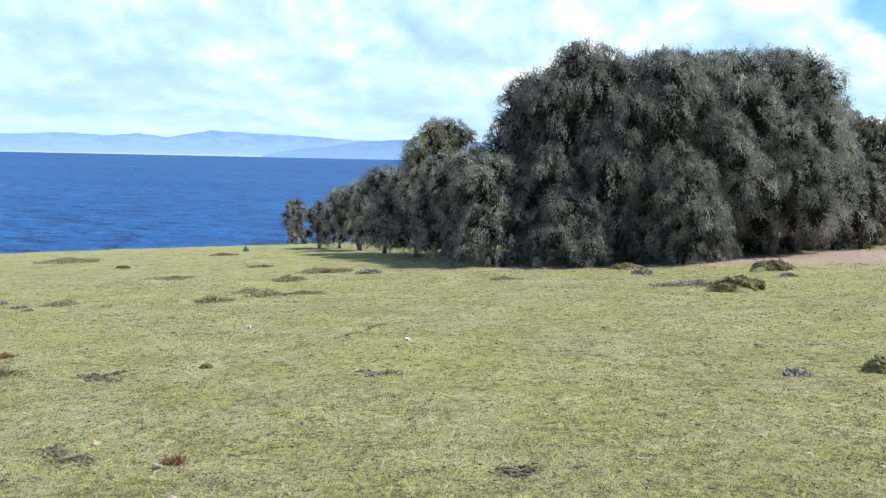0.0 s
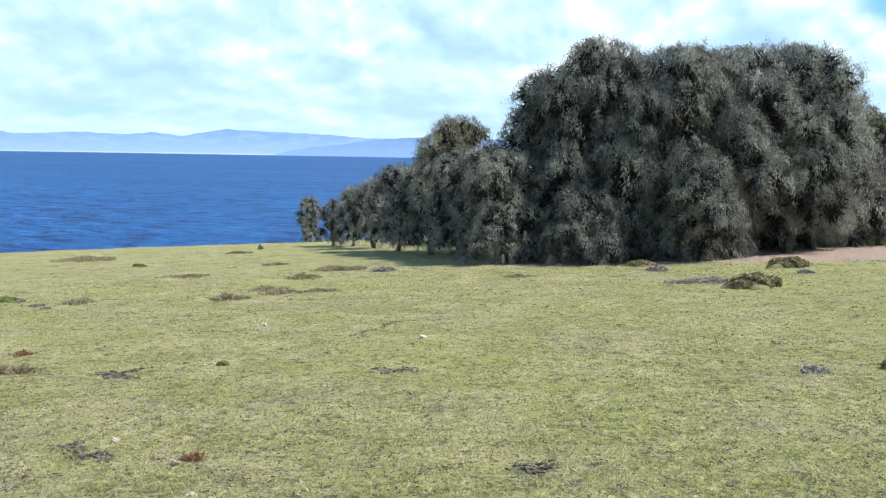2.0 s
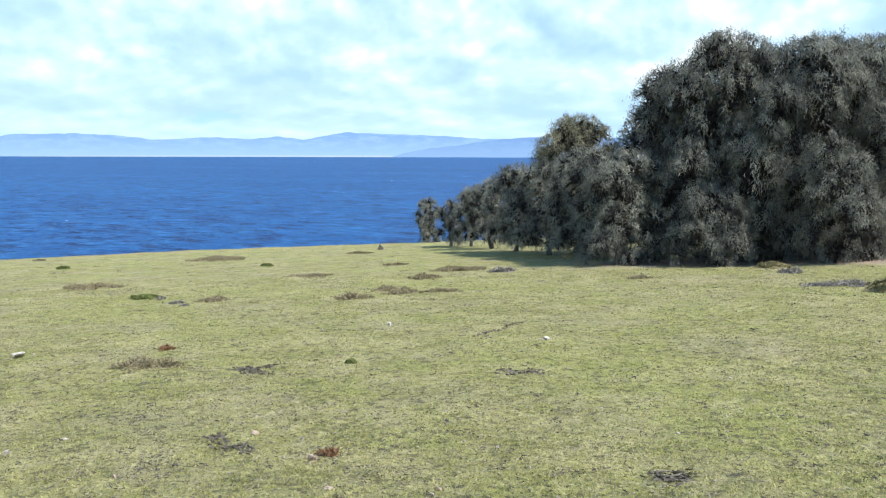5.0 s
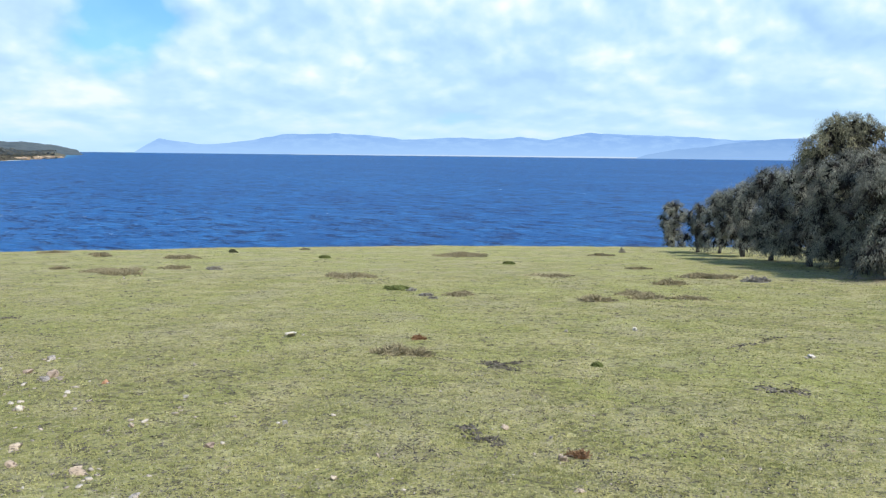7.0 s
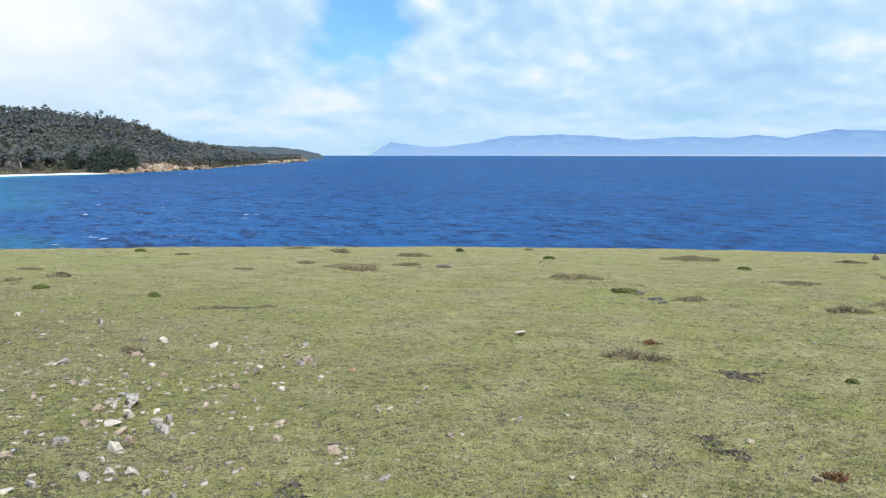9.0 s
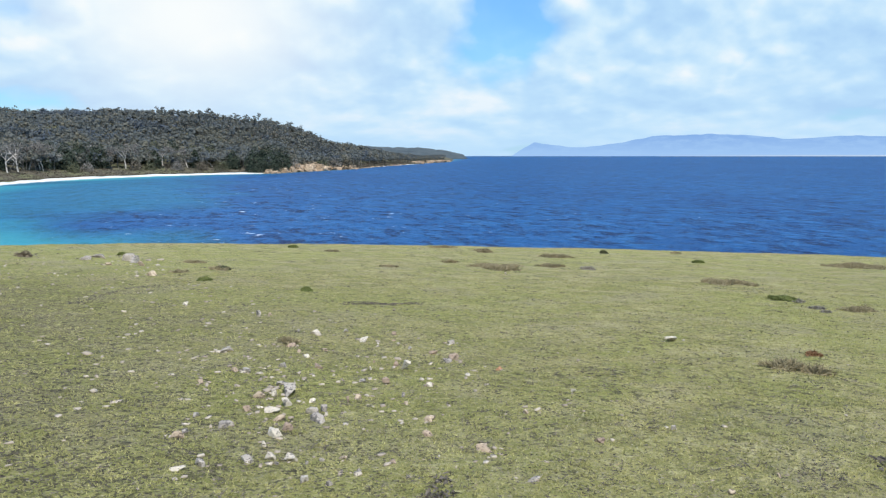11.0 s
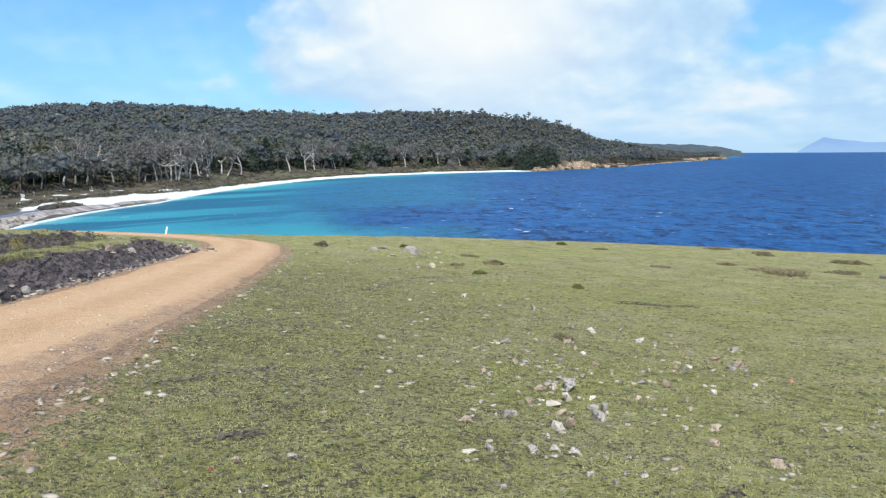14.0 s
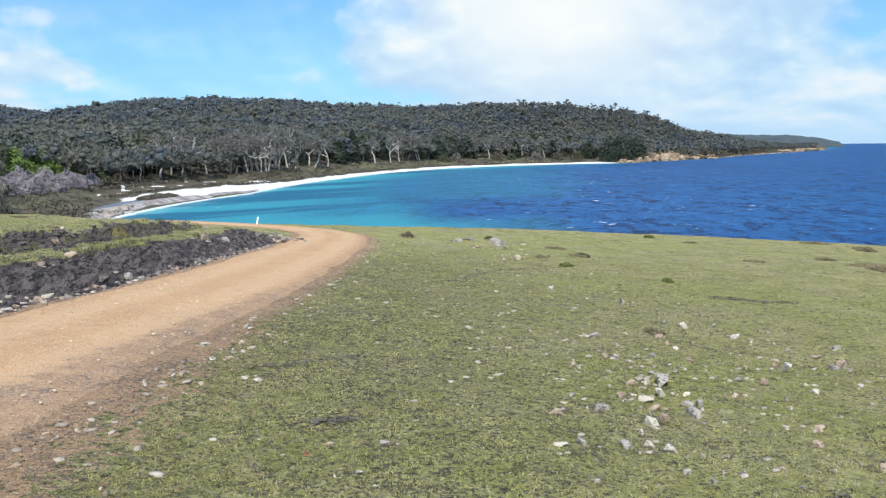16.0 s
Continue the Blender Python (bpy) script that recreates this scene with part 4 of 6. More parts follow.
def build_grove():
    dark = "dark olive she-oak with drooping needles beside other trees"
    # the big dark mass
    she_oak(4.6, 27.0, 7.0, 4.8, 11, skirt=0.05, label="tall dark she-oak at the edge of the grove")
    she_oak(6.9, 26.3, 6.6, 5.4, 12, skirt=0.04, label="broad dark she-oak with branches hanging to the ground")
    she_oak(8.9, 27.3, 6.75, 5.0, 16, leaf=OAK_LEAF_GREY_LIT, skirt=0.16, label=dark, fine=0.8)
    she_oak(11.3, 28.2, 6.9, 5.4, 13, leaf=OAK_LEAF_GREY_LIT, skirt=0.16, label="broad she-oak catching sun on its drooping needles")
    she_oak(12.75, 29.6, 6.3, 3.9, 14, leaf=OAK_LEAF_GREY_LIT, skirt=0.15, label=dark)
    she_oak(7.0, 24.6, 3.3, 3.2, 15, skirt=0.03, label="low young she-oak with feathery hanging branches")
    she_oak(16.2, 31.6, 5.0, 2.9, 17, leaf=OAK_LEAF_WARM, skirt=0.10, label="olive-yellow she-oak at the end of the grove", fine=0.8)
    she_oak(19.8, 34.0, 5.8, 4.2, 18, label=dark, fine=0.5)
    she_oak(2.85, 28.2, 6.35, 2.8, 19, skirt=0.12, label="mid-sized she-oak leaning out of the grove", fine=0.8)
    she_oak(3.9, 24.9, 2.3, 2.4, 20, skirt=0.02, label="low she-oak skirt hanging to the bare soil")
    # back row, mostly hidden, added to block light behind the front trees
    for k, (x, y) in enumerate([(5.2, 31.0), (9.6, 32.6), (13.6, 34.5), (17.8, 37.5), (3.6, 33.6), (11.5, 31.0), (14.6, 31.6), (18.2, 34.6)]):
        she_oak(x, y, 6.0 if k < 5 else 4.2, 4.8 if k < 5 else 4.2, 40 + k, skirt=0.04, label="dark she-oak deep in the grove", fine=0.22)
    # the lower wing towards the water
    she_oak(1.35, 25.9, 3.5, 2.9, 21, leaf=OAK_LEAF_GREY_LIT, skirt=0.02, label="grey-green she-oak with foliage drooping to the grass")
    she_oak(0.1, 34.2, 5.6, 4.1, 22, leaf=OAK_LEAF_WARM, skirt=0.15, label="rounded olive she-oak behind the lower trees", fine=0.8)
    she_oak(0.35, 30.4, 4.0, 3.1, 23, leaf=OAK_LEAF_GREY_LIT, skirt=0.08, label=dark)
    she_oak(-1.0, 33.2, 3.9, 3.3, 24, leaf=OAK_LEAF_GREY_LIT, skirt=0.12, label=dark, fine=0.8)
    she_oak(-2.6, 37.1, 3.9, 3.2, 25, leaf=OAK_LEAF_GREY_LIT, skirt=0.13, label=dark, fine=0.8)
    she_oak(-4.1, 41.2, 3.5, 2.9, 26, leaf=OAK_LEAF_GREY_LIT, skirt=0.14, label=dark, fine=0.6)
    she_oak(-5.6, 44.8, 3.2, 2.5, 27, leaf=OAK_LEAF_GREY_LIT, skirt=0.13, label=dark, fine=0.6)
    she_oak(-6.9, 46.4, 2.7, 1.6, 28, leaf=OAK_LEAF_GREY_LIT, skirt=0.12, label=dark, fine=0.6)
    she_oak(-9.75, 55.2, 3.1, 2.0, 29, leaf=OAK_LEAF_GREY_LIT, skirt=0.05, label="lone small rounded she-oak on the brow", fine=0.6, density=2.2)
    she_oak(-56.2, -14.3, 7.4, 4.0, 31, skirt=0.1, label="dark she-oak standing past the track", fine=0.4)


build_grove()


# ---------------------------------------------------------------- stones
def stone_mesh(name, seed, flat, worn=True):
    """An angular, chipped stone about one metre across, with worn edges."""
    r = np.random.default_rng(seed)
    bm = bmesh.new()
    for _ in range(13):
        q = r.uniform(-1, 1, 3)
        q = q / max(np.abs(q).max(), 1e-6) * r.uniform(0.78, 1.0)
        bm.verts.new(Vector(q * [0.46, 0.40, 0.42 * flat]))
    hull = bmesh.ops.convex_hull(bm, input=bm.verts)
    bmesh.ops.delete(bm, geom=[v for v in bm.verts if not v.link_faces], context="VERTS")
    if worn:
        bmesh.ops.bevel(bm, geom=bm.edges[:], offset=0.035, segments=1, affect="EDGES")
    bmesh.ops.triangulate(bm, faces=bm.faces[:])
    for v in bm.verts:
        v.co += Vector(r.normal(size=3)) * 0.012
    me = bpy.data.meshes.new(name)
    bm.to_mesh(me)
    bm.free()
    return me


def scattered(name, seeds, items, mat, label, category, lift=0.0):
    """One object of kind stuff made of many small stones or clods: rows of x, y, width, height."""
    r = np.random.default_rng(seeds[0])
    shapes = []
    for k in seeds:
        me = stone_mesh("shape", k, 0.9, False)
        me.calc_loop_triangles()
        shapes.append((np.array([v.co[:] for v in me.vertices]), np.array([t.vertices[:] for t in me.loop_triangles])))
        bpy.data.meshes.remove(me)
    items = np.asarray(items, float)
    z = land(items[:, 0], items[:, 1]) + lift
    pieces = []
    for (x, y, w, h), gz in zip(items, z):
        v, f = shapes[r.integers(len(shapes))]
        a = r.uniform(0, 6.28)
        turn = np.array([[math.cos(a), -math.sin(a), 0], [math.sin(a), math.cos(a), 0], [0, 0, 1]])
        pieces.append(((v * [w, w * r.uniform(0.6, 1.0), h * 1.3]) @ turn.T + [x, y, gz + h * 0.12], f))
    v, f = joined(pieces)
    return tagged(new(name, mesh_of(name, v, f, mat)), label, category, kind="stuff")


PEBBLE = two_tone("mixed_pebbles", (0.24, 0.185, 0.14), (0.62, 0.53, 0.43), 3.0, 0.9, 0.3, pick="island")
RUBBLE = two_tone("earthy_rubble", (0.10, 0.085, 0.075), (0.44, 0.37, 0.31), 5.0, 0.9, 0.4, pick="island")
PEAT = two_tone("dark_peat", (0.045, 0.04, 0.036), (0.16, 0.14, 0.125), 6.0, 0.95, 0.6, pick="island")
STONES = {}
for tint, mat in ROCK.items():
    STONES[tint] = []
    for k in range(5):
        me = stone_mesh("stone", 40 + 7 * tint + k, 0.9)
        me.materials.append(mat)
        STONES[tint].append(me)
STONE_WORDS = {0: "pale whitish stone lying in short grass", 1: "grey lichen-spotted stone half sunk in grass", 2: "tan stone lying in short grass", 3: "pinkish brown stone lying in short grass", 4: "orange stone lying in short grass", 5: "dark earthy stone beside the track"}
stone_rng = np.random.default_rng(5)


PLACED = []


def stone(x, y, width, height, tint, label="", group="loose stones"):
    ob = new("stone", STONES[tint][stone_rng.integers(5)])
    s = (width * 1.04, width * stone_rng.uniform(0.65, 0.95), max(height, width * 0.33) * 1.4)
    ob.matrix_world = Matrix.Translation((x, y, land_at(x, y) + s[2] * 0.18)) @ Matrix.Rotation(stone_rng.uniform(0, 6.28), 4, "Z") @ Matrix.Rotation(stone_rng.uniform(-0.12, 0.12), 4, "X") @ Matrix.Diagonal((*s, 1))
    PLACED.append((x, y, width))
    return tagged(ob, label or STONE_WORDS[tint], "stone", group)


def place_stones():
    stone(-10.16, 5.54, 0.20, 0.09, 0)
    stone(-9.20, 5.71, 0.20, 0.05, 0)
    stone(-8.49, 4.46, 0.12, 0.05, 0)
    stone(-8.77, 4.86, 0.13, 0.06, 2)
    stone(-7.85, 4.24, 0.13, 0.06, 3)
    stone(-8.07, 3.51, 0.14, 0.06, 1)
    stone(-8.10, 3.39, 0.10, 0.06, 2)
    stone(-8.05, 3.92, 0.10, 0.07, 1)
    stone(-9.27, 4.69, 0.15, 0.06, 3)
    stone(-8.84, 4.55, 0.08, 0.05, 3)
    stone(-9.23, 3.82, 0.17, 0.07, 1)
    stone(-7.31, 4.98, 0.15, 0.14, 0)
    stone(-9.44, 6.37, 0.09, 0.06, 3)
    stone(-9.00, 6.04, 0.05, 0.03, 3)
    stone(-8.39, 5.84, 0.09, 0.05, 1)
    stone(-8.40, 6.52, 0.12, 0.06, 1)
    stone(-7.51, 5.80, 0.12, 0.10, 3)
    stone(-7.40, 5.61, 0.18, 0.03, 1)
    stone(-8.01, 5.91, 0.12, 0.06, 3)
    stone(-7.80, 4.90, 0.04, 0.04, 2)
    stone(-7.47, 4.63, 0.04, 0.06, 0)
    stone(-7.55, 5.01, 0.11, 0.07, 3)
    stone(-6.75, 4.32, 0.09, 0.08, 3)
    stone(-6.41, 4.58, 0.09, 0.07, 0)
    stone(-6.22, 4.13, 0.06, 0.05, 1)
    stone(-5.95, 3.96, 0.07, 0.03, 2)
    stone(-6.99, 4.20, 0.10, 0.03, 1)
    stone(-6.33, 3.72, 0.09, 0.06, 2)
    stone(-6.29, 3.59, 0.04, 0.07, 3)
    stone(-5.39, 3.77, 0.09, 0.05, 2)
    stone(-5.06, 3.49, 0.07, 0.05, 3)
    stone(-6.85, 3.32, 0.27, 0.11, 1)
    stone(-6.86, 3.18, 0.08, 0.09, 0)
    stone(-7.22, 3.45, 0.11, 0.04, 1)
    stone(-6.51, 3.12, 0.12, 0.10, 0)
    stone(-6.85, 3.04, 0.12, 0.08, 2)
    stone(-6.37, 2.90, 0.15, 0.06, 0)
    stone(-6.50, 2.87, 0.06, 0.02, 0)
    stone(-6.10, 2.82, 0.12, 0.06, 2)
    stone(-6.47, 2.73, 0.08, 0.06, 3)
    stone(-6.44, 3.33, 0.08, 0.06, 0)
    stone(-6.18, 3.17, 0.12, 0.06, 1)
    stone(-6.17, 3.28, 0.11, 0.07, 1)
    stone(-5.91, 3.06, 0.20, 0.05, 1)
    stone(-5.63, 2.54, 0.14, 0.09, 0)
    stone(-5.73, 2.70, 0.11, 0.08, 3)
    stone(-5.46, 2.36, 0.06, 0.06, 0)
    stone(-5.21, 2.29, 0.09, 0.06, 0)
    stone(-5.08, 2.37, 0.11, 0.06, 0)
    stone(-5.08, 2.26, 0.05, 0.03, 1)
    stone(-5.26, 2.15, 0.15, 0.03, 1)
    stone(-5.36, 1.87, 0.14, 0.06, 1)
    stone(-5.30, 1.70, 0.11, 0.03, 0)
    stone(-5.99, 1.97, 0.11, 0.07, 2)
    stone(-6.10, 2.07, 0.09, 0.04, 1)
    stone(-6.56, 2.35, 0.09, 0.04, 1)
    stone(-6.12, 2.37, 0.16, 0.03, 1)
    stone(-7.79, 2.90, 0.11, 0.04, 2)
    stone(-4.93, 2.67, 0.08, 0.03, 2)
    stone(-4.94, 2.41, 0.03, 0.03, 1)
    stone(-4.95, 2.52, 0.04, 0.03, 1)
    stone(-4.61, 2.59, 0.05, 0.03, 1)
    stone(-4.63, 2.22, 0.07, 0.05, 1)
    stone(-4.49, 2.30, 0.06, 0.04, 1)
    stone(-5.14, 4.59, 0.06, 0.04, 0)
    stone(-6.64, 5.26, 0.09, 0.03, 0)
    stone(-6.67, 5.75, 0.11, 0.07, 4)
    stone(-5.47, 5.56, 0.06, 0.04, 0)
    stone(-3.84, 3.37, 0.08, 0.03, 2)
    stone(-4.51, 3.55, 0.15, 0.06, 2)
    stone(-4.55, 3.19, 0.03, 0.02, 0)
    stone(-4.61, 2.85, 0.06, 0.03, 3)
    stone(-14.11, 5.31, 0.16, 0.08, 0)
    stone(-12.29, 5.77, 0.13, 0.12, 1)
    stone(-12.29, 5.97, 0.07, 0.06, 2)
    stone(-10.45, 5.45, 0.09, 0.05, 1)
    stone(-10.05, 5.97, 0.08, 0.06, 1)
    stone(-27.16, 8.89, 0.59, 0.30, 1)
    stone(-21.05, 7.24, 0.31, 0.18, 2)
    stone(-29.99, 8.60, 0.47, 0.12, 1)
    stone(-25.99, 7.71, 0.34, 0.11, 2)
    stone(-2.85, 12.15, 0.08, 0.07, 0)
    stone(-3.72, 11.50, 0.08, 0.06, 0)
    stone(-0.41, 10.43, 0.15, 0.03, 0)
    stone(-1.80, 5.16, 0.07, 0.05, 2)
    stone(-2.45, 5.76, 0.08, 0.04, 2)
    stone(-2.08, 5.73, 0.04, 0.03, 1)
    stone(-1.52, 4.61, 0.09, 0.03, 2)
    stone(-0.87, 4.65, 0.05, 0.03, 2)
    stone(-0.89, 4.55, 0.03, 0.03, 0)
    stone(-7.10, 9.39, 0.20, 0.09, 0)
    stone(-2.97, 4.70, 0.06, 0.05, 2)
    stone(-8.41, 6.53, 0.15, 0.06, 1)
    stone(-7.58, 5.89, 0.12, 0.09, 3)
    stone(-6.44, 4.60, 0.11, 0.06, 2)
    stone(-5.13, 4.60, 0.09, 0.04, 2)
    stone(-4.09, 5.18, 0.06, 0.05, 1)
    stone(-2.98, 4.15, 0.08, 0.04, 2)
    stone(-4.21, 4.44, 0.10, 0.04, 3)
    stone(-1.83, 5.20, 0.07, 0.05, 2)
    stone(-1.53, 4.61, 0.06, 0.03, 2)
    stone(-2.47, 5.79, 0.06, 0.04, 2)
    stone(-3.85, 3.37, 0.10, 0.03, 1)
    stone(-18.20, 16.85, 0.10, 0.10, 0)
    stone(-5.41, 3.78, 0.12, 0.05, 2)
    stone(-5.09, 3.51, 0.09, 0.04, 2)
    stone(-4.55, 3.57, 0.12, 0.05, 2)
    stone(-5.48, 5.57, 0.04, 0.03, 1)
    stone(-6.67, 5.76, 0.09, 0.05, 4)
    stone(-8.82, -0.57, 0.12, 0.03, 0)
    stone(-9.18, -0.39, 0.10, 0.04, 3)
    stone(-8.07, -0.50, 0.10, 0.03, 0)
    stone(-7.12, -0.58, 0.07, 0.03, 2)
    stone(-8.12, -0.34, 0.10, 0.03, 2)
    stone(-9.86, -0.14, 0.09, 0.06, 1)
    stone(-9.54, 0.09, 0.09, 0.02, 2)
    stone(-9.05, -0.19, 0.05, 0.03, 2)
    stone(-7.46, -0.73, 0.12, 0.03, 2)
    stone(-6.43, -1.23, 0.05, 0.03, 2)
    stone(-5.97, -1.30, 0.08, 0.02, 2)
    stone(-5.79, -1.41, 0.09, 0.02, 2)
    stone(-5.92, -1.48, 0.06, 0.02, 2)
    stone(-5.31, -1.51, 0.07, 0.03, 2)
    stone(-5.43, 0.21, 0.06, 0.05, 2)
    stone(-5.29, 0.06, 0.09, 0.03, 4)
    stone(-5.43, 0.56, 0.11, 0.03, 1)
    stone(-5.41, -1.05, 0.03, 0.02, 0)
    stone(-4.87, -1.03, 0.03, 0.02, 0)
    stone(-4.92, 0.31, 0.05, 0.02, 0)
    stone(-4.71, 0.36, 0.03, 0.02, 0)
    stone(-6.39, -1.02, 0.04, 0.03, 1)
    stone(-6.65, -0.80, 0.04, 0.02, 1)
    stone(-7.97, -0.72, 0.05, 0.03, 1)
    stone(-4.89, 0.17, 0.03, 0.02, 0)
    stone(-8.59, -0.31, 0.03, 0.03, 0)
    stone(-28.3, 9.05, 0.62, 0.30, 1, "grey boulder lying on the brow")
    stone(-29.6, 8.1, 0.4, 0.12, 1)
    stone(-28.9, 7.9, 0.35, 0.08, 1)
    stone(-25.6, 8.6, 0.42, 0.24, 2)
    stone(-22.03, -0.75, 0.35, 0.22, 3, "stone lying on the dark cut bank", "track edge stones")
    stone(-15.33, -2.78, 0.29, 0.14, 2, "stone lying on the dark cut bank", "track edge stones")
    stone(-11.99, -2.57, 0.18, 0.12, 0, "stone lying on the dark cut bank", "track edge stones")
    stone(-14.77, -1.88, 0.31, 0.11, 1, "stone lying on the dark cut bank", "track edge stones")
    stone(-19.10, -3.70, 0.18, 0.12, 3, "stone lying on the dark cut bank", "track edge stones")
    stone(-20.04, -3.71, 0.13, 0.10, 0, "stone lying on the dark cut bank", "track edge stones")
    stone(-28.39, -0.87, 0.41, 0.09, 0, "stone lying on the dark cut bank", "track edge stones")
    stone(-11.35, -2.80, 0.17, 0.06, 2, "stone lying on the dark cut bank", "track edge stones")
    stone(-11.02, -2.82, 0.20, 0.06, 1, "stone lying on the dark cut bank", "track edge stones")
    stone(-14.10, -3.03, 0.15, 0.09, 3, "stone lying on the dark cut bank", "track edge stones")
    stone(-22.84, -0.25, 0.21, 0.14, 1, "stone lying on the dark cut bank", "track edge stones")
    stone(-16.98, -2.85, 0.23, 0.09, 1, "stone lying on the dark cut bank", "track edge stones")
    # smaller ones strewn through the stony patch, along the brow towards the boulder, and thinly everywhere
    r = np.random.default_rng(77)
    small = [(r.normal(-7.6, 1.9), r.normal(3.4, 1.5), r.uniform(0.025, 0.08)) for _ in range(260)]
    for _ in range(150):
        u = r.random()
        small.append((-9 - 20 * u + r.normal(0, 1.8), 4.2 + 3.5 * u + r.normal(0, 1.2), r.uniform(0.03, 0.11)))
    # chips lying round each larger stone
    for x, y, w in PLACED:
        for _ in range(3 if w > 0.11 else 1):
            small.append((x + r.normal(0, 0.75 * w), y + r.normal(0, 0.75 * w), w * r.uniform(0.2, 0.5)))
    for _ in range(300):
        a, d = radians(r.uniform(-32, 104)), 4.0 * (24 / 4.0) ** r.random()
        small.append((-math.sin(a) * d, math.cos(a) * d, r.uniform(0.015, 0.035) * (1 + d * 0.02)))
    for _ in range(430):
        i = int(r.uniform(34, 118))
        w = ROAD_FINE[i + 1] - ROAD_FINE[i]
        w = w / np.linalg.norm(w)
        q = ROAD_FINE[i] + np.array([w[1], -w[0]]) * (ROAD_HALF + abs(r.normal(0.0, 0.45))) + w * r.uniform(-0.3, 0.3)
        small.append((q[0], q[1], 0.02 + 0.08 * r.random() ** 1.6))
    for _ in range(150):
        i = int(r.uniform(36, 114))
        w = ROAD_FINE[i + 1] - ROAD_FINE[i]
        w = w / np.linalg.norm(w)
        q = ROAD_FINE[i] + np.array([-w[1], w[0]]) * (ROAD_HALF + abs(r.normal(0.02, 0.14))) + w * r.uniform(-0.3, 0.3)
        small.append((q[0], q[1], r.uniform(0.04, 0.11)))
    scattered("pebbles", [501, 502, 503, 504], [(x, y, w, w * r.uniform(0.35, 0.6)) for x, y, w in small], PEBBLE, "small pale and tan stones strewn in the grass", "stones")


def track_stones():
    """Rubble along the foot of the cut bank, and dark clods on its face."""
    r = np.random.default_rng(91)
    clods, rubble = [], []
    for k in range(980):
        i = int(r.uniform(36, 112))
        w = ROAD_FINE[i + 1] - ROAD_FINE[i]
        w = w / np.linalg.norm(w)
        n = np.array([-w[1], w[0]])
        if k < 230:
            q = ROAD_FINE[i] + n * (ROAD_HALF + abs(r.normal(0.04, 0.16))) + w * r.uniform(-0.2, 0.2)
            s = 0.05 + 0.17 * r.random() ** 2.5
            if k > 88:
                rubble.append((q[0], q[1], s, s * r.uniform(0.4, 0.7)))
                continue
            stone(q[0], q[1], s, s * r.uniform(0.4, 0.7), int(r.choice([0, 1, 2, 3, 5], p=[0.07, 0.16, 0.12, 0.17, 0.48])), "rubble stone at the foot of the cut bank", "track edge stones")
        else:
            d = r.uniform(0.1, 1.7) if k < 530 else r.uniform(2.6, 3.7)
            q = ROAD_FINE[i] + n * (ROAD_HALF + d) + w * r.uniform(-0.2, 0.2)
            clods.append((q[0], q[1], r.uniform(0.04, 0.15) * (1.0 if k < 530 else 1.3), r.uniform(0.02, 0.06)))
    # a heap of pale rubble where the bank ends at the bend
    for _ in range(34):
        s = r.uniform(0.12, 0.34)
        stone(-26.4 + r.normal(0, 0.75), 1.45 + r.normal(0, 0.28), s, s * r.uniform(0.4, 0.7), int(r.choice([0, 1, 2, 5])), "pale rubble stone heaped at the end of the bank", "track edge stones")
    scattered("bank_rubble", [531, 532, 533], rubble, RUBBLE, "small earthy rubble along the foot of the cut bank", "rubble")
    scattered("peat_clods", [511, 512, 513, 514], clods, PEAT, "dark crumbled peat clods on the cut bank", "clods")


def road_gravel():
    """Loose chips lying on the packed track."""
    r = np.random.default_rng(97)
    chips = []
    for _ in range(900):
        i = int(r.uniform(30, 112))
        w = ROAD_FINE[i + 1] - ROAD_FINE[i]
        w = w / np.linalg.norm(w)
        q = ROAD_FINE[i] + np.array([w[1], -w[0]]) * r.uniform(-0.88, 0.88) * ROAD_HALF + w * r.uniform(-0.3, 0.3)
        s = 0.014 + 0.035 * r.random() ** 2.5
        chips.append((q[0], q[1], s, s * r.uniform(0.4, 0.7)))
    scattered("road_gravel", [521, 522, 523], chips, CHIP, "pale and rusty loose gravel on the track", "gravel", 0.042)


CHIP = two_tone("track_chips", (0.36, 0.22, 0.13), (0.80, 0.66, 0.50), 3.0, 0.9, 0.3, pick="island")
place_stones()
track_stones()
road_gravel()


# ---------------------------------------------------------------- low plants
TUFT_WORDS = {"brown": "flat brown mat plant in the pasture", "bush": "low rounded olive-brown cushion bush on the grass", "grey": "grey dead twiggy plant on the grass", "moss": "small dark green cushion plant in the grass",
              "dark": "small blackish cushion plant in the grass", "rust": "rusty dry plant in the grass", "twiggy": "small brown twiggy shrub on the brow"}
tuft_rng = np.random.default_rng(9)


